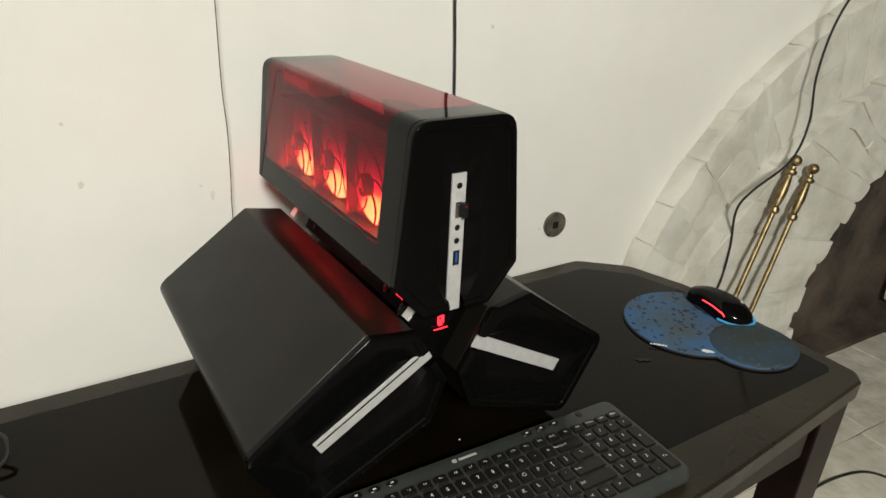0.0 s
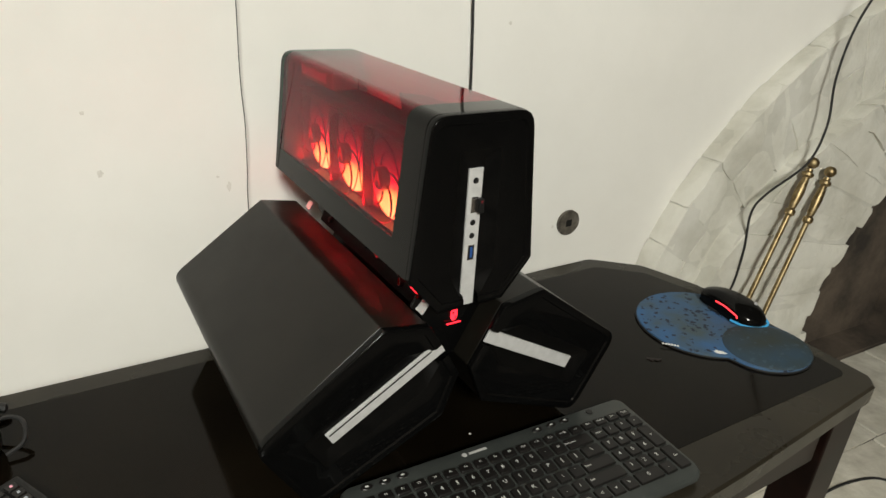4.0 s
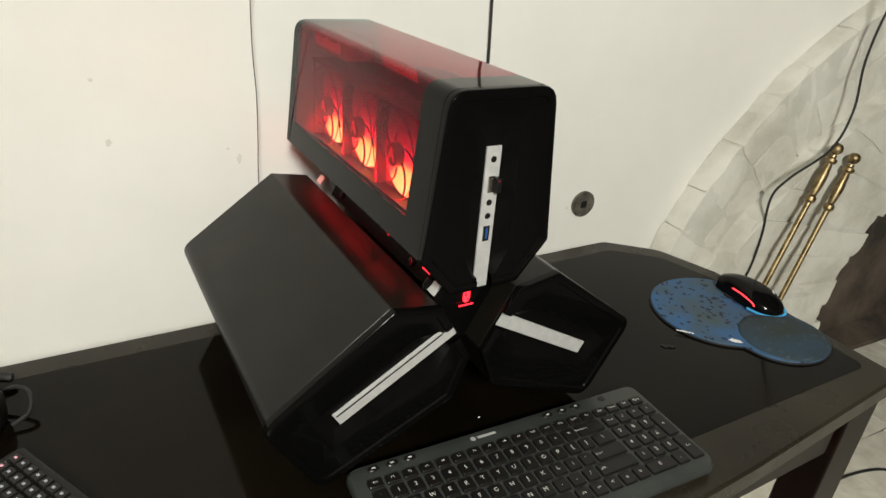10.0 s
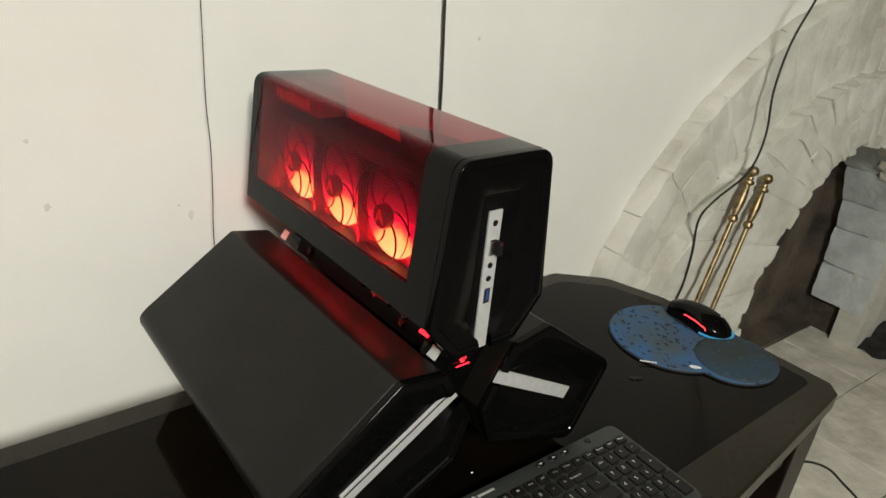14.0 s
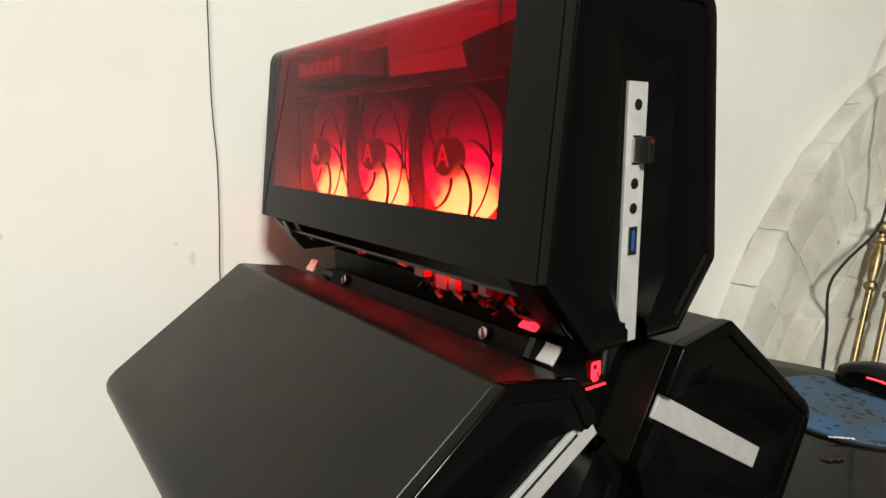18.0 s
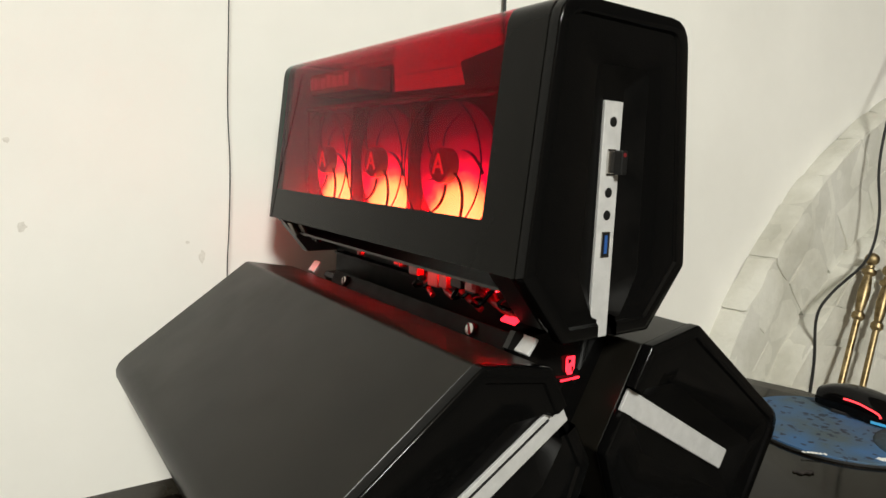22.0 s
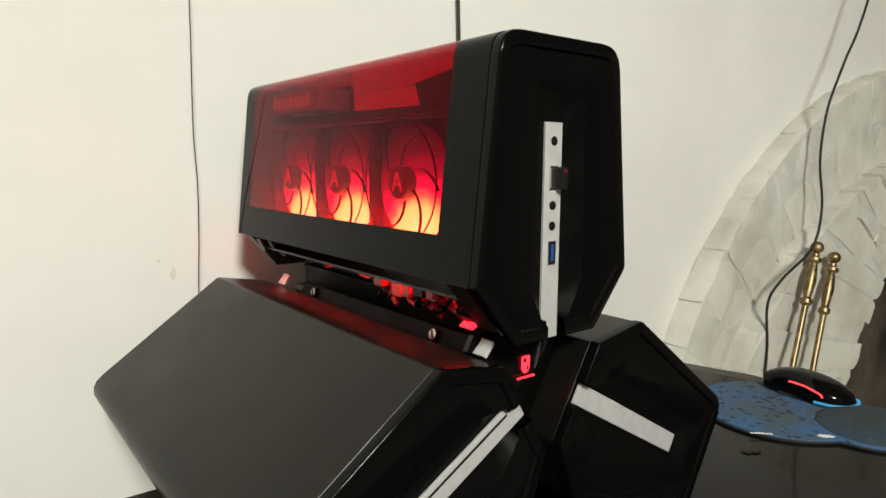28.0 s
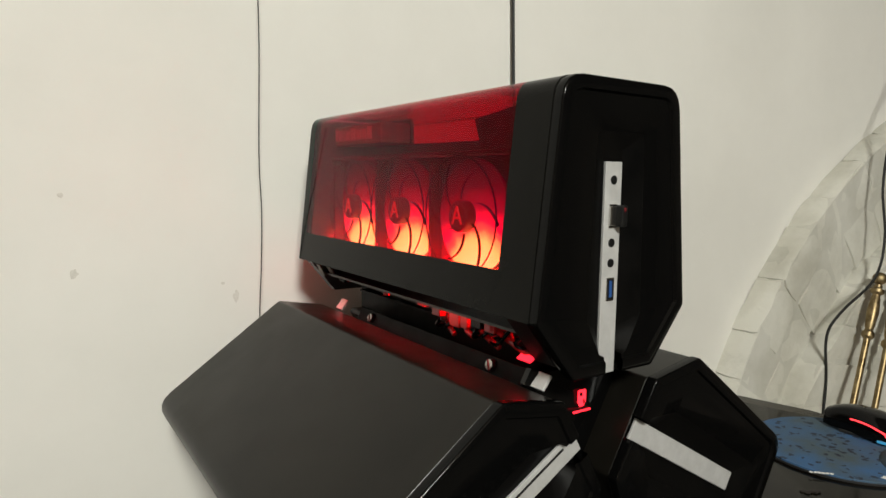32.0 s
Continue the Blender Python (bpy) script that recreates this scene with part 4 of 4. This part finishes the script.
def mouse():
    """Nose to the wall, tail to the room."""
    ob = thing("mouse", "black gaming mouse with red lit side line, on the pad", "computer mouse", (0.584, -0.358, 0.7555), 6)
    bm = bmesh.new()
    n, m = 20, 18
    grid = []
    for i in range(n + 1):
        t = i / n
        y = 0.062 - 0.124 * t
        half = 0.0335 * (1 - abs(2 * t - 1) ** 3.2) ** 0.5 * (0.86 + 0.16 * math.cos(2 * math.pi * (t - 0.75)))
        high = 0.0305 * (math.sin(math.pi * min(1.0, (t * 0.86 + 0.09)) ** 0.85)) ** 0.8 + 0.002
        if i in (0, n):
            grid.append([bm.verts.new((0, y, 0.007))])
            continue
        row = []
        for j in range(m + 1):
            a = math.pi * j / m
            c, s = math.cos(a), math.sin(a)
            row.append(bm.verts.new((-half * math.copysign(abs(c) ** 0.6, c), y, 0.003 + high * s ** 0.75)))
        grid.append(row)
    for a, b in zip(grid, grid[1:]):
        if len(a) == 1 or len(b) == 1:
            one, many = (a[0], b) if len(a) == 1 else (b[0], a)
            for k in range(m):
                bm.faces.new((one, many[k], many[k + 1]))
        else:
            for k in range(m):
                bm.faces.new((a[k], a[k + 1], b[k + 1], b[k]))
    rim = [r[0] for r in grid[1:-1]] + [grid[-1][0]] + [r[-1] for r in grid[-2:0:-1]] + [grid[0][0]]
    bm.faces.new(rim)
    body = part("body", bm, GLOSS, ob, "glossy black shell", smooth=True)
    bm = bmesh.new()
    pts = [(-0.0330, 0.014, 0.0242), (-0.0344, 0.005, 0.0246), (-0.0350, -0.006, 0.0236), (-0.0347, -0.017, 0.0205), (-0.0330, -0.027, 0.0165), (-0.0322, -0.030, 0.012)]
    tube(bm, smooth_line(pts, 5), 0.0012, 8)
    part("light_line", bm, glowing("mouse_red", (1.0, 0.035, 0.045), 3.2), ob, "glowing red line")
    bm = bmesh.new()
    pts = [(-0.0335, -0.020, 0.0040), (-0.0305, -0.042, 0.0040), (-0.018, -0.0585, 0.0040), (0.0, -0.0635, 0.0040), (0.018, -0.0585, 0.0040), (0.0305, -0.042, 0.0040)]
    tube(bm, smooth_line(pts, 5), 0.0019, 8)
    part("base_light", bm, glowing("mouse_blue", (0.03, 0.33, 0.60), 0.9), ob, "pale blue lit rim")
    bm = bmesh.new()
    tube(bm, [(-0.0035, 0.040, 0.020), (0.0035, 0.040, 0.020)], 0.0095, 20)
    part("wheel", bm, RUBBER, ob, "ribbed scroll wheel", smooth=True)
    bm = bmesh.new()
    tube(bm, [(0.004, -0.036, 0.0335), (0.004, -0.0365, 0.0348)], 0.0038, 6)
    part("emblem", bm, material("grey_emblem", (0.4, 0.4, 0.4), 0.4), ob, "small pale emblem")
    for sx in (-0.018, 0.018):
        bm = bmesh.new()
        box(bm, sx - 0.008, sx + 0.008, -0.03, 0.03, -0.0006, 0.0036, 0.0006)
        part("glide_foot", bm, RUBBER, ob)
    ob.scale = (0.93, 0.93, 0.93)
    return ob


mouse()


def headset():
    ob = thing("headset", "black headset with looped cable lying on the desk", "headset", (-0.472, -0.257, 0.7502), 25)
    bm = bmesh.new()
    tube(bm, [(0, 0, 0.0), (0, 0, 0.012), (0, 0, 0.03), (0, 0, 0.042), (0, 0, 0.047)], [0.034, 0.042, 0.043, 0.037, 0.022], 32)
    cup = part("ear_cup", bm, SATIN, ob, "satin black ear cup", smooth=True)
    bm = bmesh.new()
    tube(bm, [(0.018, 0.006, 0.0465), (0.018, 0.006, 0.049)], [0.012, 0.010], 20)
    part("badge", bm, material("grey_badge", (0.32, 0.32, 0.33), 0.5), cup, "grey badge", smooth=True)
    bm = bmesh.new()
    tube(bm, [(0.10 * math.cos(a) - 0.10, 0.10 * math.sin(a) * 0.9, 0.020 + 0.02 * math.sin(a)) for a in (math.pi * (0.05 + 1.5 * k / 30) for k in range(31))], 0.009, 10)
    part("headband", bm, RUBBER, ob, "black padded headband", smooth=True)
    bm = bmesh.new()
    tube(bm, smooth_line([(0.035, 0.02, 0.01), (0.055, 0.012, 0.022), (0.064, -0.008, 0.022), (0.055, -0.028, 0.012), (0.036, -0.03, 0.006)], 6), 0.0024, 8)
    part("cable_loop", bm, RUBBER, ob, "thin black cable loop", smooth=True)
    bm = bmesh.new()
    tube(bm, smooth_line([(0.0, 0.05, 0.012), (0.03, 0.062, 0.014), (0.055, 0.055, 0.012), (0.068, 0.048, 0.008)], 6), [0.006] * 18 + [0.003], 8)
    part("microphone_arm", bm, RUBBER, ob, smooth=True)
    return ob


headset()


def lit_keyboard():
    """A second keyboard, turned, of which a corner shows."""
    ob = thing("second_keyboard", "black keyboard with pink-white lit keys beside the headset", "keyboard", (-0.412, -0.340, 0.7505), -58)
    bm = bmesh.new()
    box(bm, -0.02, 0.26, -0.13, 0.012, 0.0, 0.016, 0.003)
    part("body", bm, BLACK, ob)
    pink, white = glowing("lit_pink", (1.0, 0.45, 0.5), 0.9), glowing("lit_white", (0.9, 0.95, 0.95), 0.4)
    me = None
    for j in range(3):
        for i in range(12):
            k = key(ob, -0.004 + 0.0126 * i, -0.002 - 0.0130 * j, 0.0108, 0.0108, "")
            bm = bmesh.new()
            box(bm, -0.0015, 0.0015, -0.0012, 0.0012, 0.0034, 0.0039)
            part("lit_letter", bm, pink if i < 1 else white, k, "glowing letter")
    return ob


lit_keyboard()
bm = bmesh.new()
for k, (x, y, r) in enumerate(((-0.008, 0.001, 0.0030), (-0.004, -0.0012, 0.0036), (0.0, 0.0006, 0.0028), (0.004, -0.0004, 0.0032), (0.0085, 0.0010, 0.0024))):
    slab(bm, [Vector((x + r * (1 + 0.25 * math.sin(3 * j + k)) * math.cos(0.785 * j), y + r * (0.75 + 0.25 * math.cos(5 * j + k)) * math.sin(0.785 * j))) for j in range(8)], 0, 0.0014 + 0.0002 * k, 0.0004)
tagged(part("crumb", bm, material("crumb", (0.012, 0.008, 0.006), 0.8), None, at=pose(0.368, -0.406, 0.7505, 0, 0, -35)), "small dark crumb on the desk", "crumb")
bm = bmesh.new()
box(bm, -0.0012, 0.0012, -0.001, 0.001, 0, 0.0008, 0.0003)
tagged(part("white_speck", bm, PRINT, None, at=pose(0.045, -0.435, 0.7506, 0, 0, 20)), "tiny white speck on the desk", "speck")


# ---- wall things ----
def hanging_wire(name, label, points, radius):
    bm = bmesh.new()
    tube(bm, smooth_line(points, 6), radius, 8)
    ob = part(name, bm, RUBBER, None, smooth=True)
    return tagged(ob, label, "cable")


hanging_wire("thin_wire", "thin dark wire hanging down the plaster wall",
             [(-0.100, -0.03, 2.695), (-0.106, -0.03, 1.8), (-0.109, -0.03, 1.35), (-0.1085, -0.03, 1.22), (-0.1105, -0.03, 1.1), (-0.1085, -0.03, 1.035), (-0.110, -0.03, 0.97), (-0.1125, -0.03, 0.91), (-0.112, -0.03, 0.75), (-0.108, -0.03, 0.5), (-0.12, -0.03, 0.02)], 0.00062)
hanging_wire("black_cable", "black power cable hanging down the wall behind the computer",
             [(0.225, -0.005, 2.695), (0.240, -0.006, 1.8), (0.2545, -0.010, 1.27), (0.2595, -0.010, 1.16), (0.2635, -0.010, 1.07), (0.266, -0.010, 0.95), (0.262, -0.012, 0.75), (0.25, -0.02, 0.45), (0.30, -0.04, 0.012)], 0.0022)
hanging_wire("loose_cable", "black cable hanging loosely before the stone arch",
             [(1.62, -0.06, 2.69), (1.52, -0.08, 2.0), (1.262, -0.10, 1.428), (1.169, -0.10, 1.266), (1.118, -0.10, 1.172), (1.105, -0.10, 1.07), (1.108, -0.11, 0.973), (1.066, -0.118, 0.894), (0.967, -0.112, 0.835), (0.945, -0.10, 0.787), (0.955, -0.10, 0.70), (0.952, -0.10, 0.62), (0.936, -0.10, 0.53), (0.92, -0.12, 0.25), (0.95, -0.15, 0.02), (1.02, -0.19, 0.004)], 0.0026)
hanging_wire("floor_cable", "black cable lying on the stone floor",
             [(1.00, -0.30, 0.012), (1.25, -0.298, 0.009), (1.37, -0.301, 0.009), (1.469, -0.324, 0.009), (1.506, -0.375, 0.009), (1.48, -0.44, 0.009), (1.40, -0.60, 0.009)], 0.0036)


def plaster_stain(x, z, w, h, seed):
    rnd = random.Random(seed)
    bm = bmesh.new()
    loop = [Vector((x + w * math.cos(a) * rnd.uniform(0.6, 1.1), z + h * math.sin(a) * rnd.uniform(0.6, 1.1))) for a in (2 * math.pi * k / 11 for k in range(11))]
    front = [bm.verts.new((p.x, -0.0006, p.y)) for p in loop]
    back = [bm.verts.new((p.x, 0.0005, p.y)) for p in loop]
    bm.faces.new(front)
    bridge(bm, back, front)
    part("plaster_stain", bm, STAIN, bpy.data.objects["wall_back"], "small grey stain")


for args in ((-0.132, 0.935, 0.004, 0.008, 1), (-0.297, 0.971, 0.0045, 0.006, 2), (0.337, 1.167, 0.0035, 0.0035, 3), (-0.147, 0.951, 0.003, 0.002, 4), (-0.306, 1.053, 0.003, 0.003, 5), (0.482, 0.781, 0.004, 0.003, 6), (-0.466, 1.01, 0.004, 0.005, 7)):
    plaster_stain(*args)


def wall_socket():
    ob = thing("wall_socket", "round grey-brown socket with square hole in the wall", "socket", (0.518, 0.0, 0.786))
    bm = bmesh.new()
    tube(bm, [(0, -0.0, 0), (0, -0.005, 0), (0, -0.0065, 0), (0, -0.0045, 0)], [0.0265, 0.0265, 0.0235, 0.012], 32)
    plate = part("plate", bm, SOCKET, ob, smooth=True)
    bm = bmesh.new()
    box(bm, -0.0075, 0.0075, -0.0062, -0.003, -0.0075, 0.0075, 0.0008)
    part("hole", bm, BLACK, ob, "dark square hole")
    return ob


wall_socket()


def fire_tool(name, label, top, foot, twist):
    ob = thing(name, label, "fire tool", foot)
    a, b = Vector((0, 0, 0)), Vector(top) - Vector(foot)
    w = b.normalized()
    bm = bmesh.new()
    tube(bm, [a, b - w * 0.05], 0.0060, 14)
    part("rod", bm, BRASS, ob, "dull brass rod", smooth=True)
    bm = bmesh.new()
    prof = ((-0.125, 0.0055), (-0.120, 0.009), (-0.112, 0.009), (-0.107, 0.0055), (-0.098, 0.0068), (-0.07, 0.0088), (-0.045, 0.0070), (-0.034, 0.0055), (-0.030, 0.010), (-0.024, 0.0105), (-0.020, 0.006), (-0.014, 0.006))
    tube(bm, [b + w * d for d, _ in prof], [1.25 * r for _, r in prof], 16)
    part("handle", bm, BRASS, ob, "turned brass handle", smooth=True)
    bm = bmesh.new()
    prof = [(0.0125 * -math.cos(math.pi * k / 10), 0.0125 * math.sin(math.pi * k / 10) + 0.0004) for k in range(11)]
    tube(bm, [b + w * d for d, _ in prof], [r for _, r in prof], 18)
    part("knob", bm, BRASS, ob, "round brass knob", smooth=True)
    return ob


fire_tool("fire_poker", "brass fire poker leaning against the stone arch", (1.085, -0.118, 0.892), (0.685, -0.20, 0.0), 0)
fire_tool("fire_shovel_handle", "brass fire iron leaning against the stone arch", (1.153, -0.122, 0.866), (0.785, -0.20, 0.0), 0)


# ---- stone pieces ----
def stone(corners, seed, amp=0.006, cuts=3):
    """A rough block through eight corners (four at the back, four at the front)."""
    bm = bmesh.new()
    n = cuts + 1
    c = [Vector(p) for p in corners]

    def at(u, v, w):
        back = c[0].lerp(c[1], u).lerp(c[3].lerp(c[2], u), v)
        front = c[4].lerp(c[5], u).lerp(c[7].lerp(c[6], u), v)
        p = back.lerp(front, w)
        mid = sum(c, Vector()) / 8
        edge = (abs(2 * u - 1) ** 6 + abs(2 * v - 1) ** 6 + (max(0, 2 * w - 1)) ** 6)
        p += (mid - p).normalized() * 0.0030 * max(0.0, edge - 0.8)
        return p + amp * noise.noise_vector(p * 17 + Vector((seed * 3.1, 0, 0))) + 0.35 * amp * noise.noise_vector(p * 55)

    corner_at = {}

    def vert(i, j, k):
        if (i, j, k) not in corner_at:
            corner_at[(i, j, k)] = bm.verts.new(at(i / n, j / n, k / n))
        return corner_at[(i, j, k)]

    for i in range(n):
        for j in range(n):
            bm.faces.new((vert(i, j, n), vert(i + 1, j, n), vert(i + 1, j + 1, n), vert(i, j + 1, n)))
            for k in (0, n):
                bm.faces.new((vert(i, k, j), vert(i + 1, k, j), vert(i + 1, k, j + 1), vert(i, k, j + 1)))
                bm.faces.new((vert(k, i, j), vert(k, i + 1, j), vert(k, i + 1, j + 1), vert(k, i, j + 1)))
    return bm


def fireplace():
    ob = thing("fireplace_surround", "rough whitewashed stone arch round the fireplace", "fireplace")
    rnd = random.Random(11)
    outer, middle, inner = (1.12, 0.935), (0.985, 0.715), (0.49, 0.52)

    def on(e, a):
        return AX - e[0] * math.cos(a), AZ + e[1] * math.sin(a)

    bm = bmesh.new()
    for e0, e1, y0 in ((outer, middle, -0.0530), (middle, inner, -0.0930)):
        n = 40
        loops = []
        for e, y in ((e0, 0.002), (e0, y0), (e1, y0), (e1, 0.002)):
            k0 = 0.996 if e is e0 else 1.012
            pts = [(AX - e[0] * k0, 0.0)] + [on((e[0] * k0, e[1] * k0), math.pi * k / n) for k in range(n + 1)] + [(AX + e[0] * k0, 0.0)]
            loops.append([bm.verts.new((x, y, z)) for x, z in pts])
        for p, q in zip(loops, loops[1:]):
            for k in range(len(p) - 1):
                bm.faces.new((p[k], p[k + 1], q[k + 1], q[k]))
    core = part("mortar_core", bm, MORTAR, ob, "pale mortar between the stones", smooth=True)

    def block(e_out, e_in, a0, a1, front, seed, amp, foot=None):
        back = 0.0
        if foot is None:
            q = [on(e_in, a0), on(e_out, a0), on(e_out, a1), on(e_in, a1)]
        else:
            z0, z1 = foot
            w0 = rnd.uniform(-0.03, 0.02) if e_in is inner else 0.0
            q = [(AX - e_in[0] - w0, z0), (AX - e_out[0], z0), (AX - e_out[0], z1), (AX - e_in[0] - w0, z1)]
        mid = Vector((sum(p[0] for p in q) / 4, sum(p[1] for p in q) / 4))
        q = [Vector(p) for p in q]
        q = [p + (p - mid).normalized() * 0.0004 for p in q]
        part("stone", stone([(p.x, back, p.y) for p in q] + [(p.x, front, p.y) for p in q], seed, amp), STONE, core, smooth=True)

    seed = 0
    for e_out, e_in, y, amp, size, split in ((outer, middle, -0.0545, 0.0060, 0.105, 0.75), (middle, inner, -0.0960, 0.0105, 0.085, 0.3)):
        z = 0.0
        while z < AZ - 0.03:
            h = min(rnd.uniform(0.085, 0.13), AZ - z)
            block(e_out, e_in, 0, 0, y + rnd.uniform(-0.002, 0.002), seed, amp, (z, z + h))
            z, seed = z + h, seed + 1
        a = 0.0
        while a < 2.5:
            r = math.hypot(e_out[0] * math.sin(a), e_out[1] * math.cos(a))
            da = size * rnd.uniform(0.8, 1.25) / r
            cut = rnd.uniform(0.4, 0.6)
            mid = (e_in[0] + (e_out[0] - e_in[0]) * cut, e_in[1] + (e_out[1] - e_in[1]) * cut)
            wob = rnd.uniform(-0.03, 0.014) if e_in is inner else rnd.uniform(-0.035, 0.0)
            lip = (e_in[0] + wob, e_in[1] + wob)
            if rnd.random() < split:
                block(e_out, mid, a, a + da, y + rnd.uniform(-0.002, 0.002), seed, amp)
                block(mid, lip, a, a + da, y + rnd.uniform(-0.003, 0.002), seed + 0.5, amp)
            else:
                block(e_out, lip, a, a + da, y + rnd.uniform(-0.002, 0.002), seed, amp)
            a, seed = a + da, seed + 1
    # limewashed blocks lining the far side of the opening
    a = math.pi + 0.42
    while a > 0.60 * math.pi:
        da = rnd.uniform(0.20, 0.32)
        cor = []
        for e in (0.075, 0.0):
            for ang, y in ((a, -0.080), (a, 0.125), (a - da, 0.125), (a - da, -0.080)):
                x, z = on((inner[0] + 0.004 + e, inner[1] + 0.004 + e), min(ang, math.pi))
                cor.append((x, y, z - max(0.0, ang - math.pi) * 0.56))
        part("stone", stone(cor, seed, 0.006), LIMEWASH, core, smooth=True)
        a, seed = a - da, seed + 1
    return ob


fireplace()


def floor_slabs():
    floor_ob = bpy.data.objects["floor"]
    rnd = random.Random(5)
    y, seed = -1.25, 300
    while y < 0.09:
        d = rnd.uniform(0.30, 0.42)
        x = 0.55 + rnd.uniform(-0.2, 0)
        while x < 3.1:
            w = rnd.uniform(0.40, 0.66)
            y1 = min(y + d, 0.095)
            q = [(x, y), (x + w, y), (x + w, y1), (x, y1)]
            c = Vector((x + w / 2, (y + y1) / 2))
            q = [Vector(p) + (Vector(p) - c).normalized() * 0.0004 for p in q]
            top = 0.006 + rnd.uniform(-0.001, 0.001)
            part("slab", stone([(p.x, p.y, -0.03) for p in q] + [(p.x, p.y, top) for p in q], seed, 0.0025), FLOOR_STONE, floor_ob, smooth=True)
            x, seed = x + w, seed + 1
        y += d


floor_slabs()
for x, y, k in ((2.50, -0.10, 1.0), (2.36, -0.14, 0.6)):
    bm = stone([(-0.07 * k, -0.05, 0.0), (0.07 * k, -0.05, 0.0), (0.06 * k, 0.05, 0.0), (-0.06 * k, 0.05, 0.0), (-0.05 * k, -0.035, 0.07 * k), (0.05 * k, -0.03, 0.08 * k), (0.045 * k, 0.03, 0.07 * k), (-0.04 * k, 0.03, 0.06 * k)], 77 + k, 0.02)
    tagged(part("charcoal_lump", bm, SOOT_BLACK, None, smooth=True, at=pose(x, y, 0.008)), "black charred lump on the hearth stones", "charcoal")


# ---- assumed, unseen lamp behind the camera ----
def assumed_lamp():
    ob = thing("assumed_lamp", "assumed room lamp out of view, hanging from the ceiling on a cord", "lamp", (-0.80, -2.7, 2.7))
    bm = bmesh.new()
    tube(bm, [(0, 0, -0.13), (0, 0, -0.0005)], 0.004, 8)
    part("cord", bm, RUBBER, ob)
    bm = bmesh.new()
    tube(bm, [(0, 0, -0.185), (0, 0, -0.13), (0, 0, -0.12)], [0.025, 0.025, 0.012], 20)
    part("lamp_holder", bm, BLACK, ob, smooth=True)


assumed_lamp()
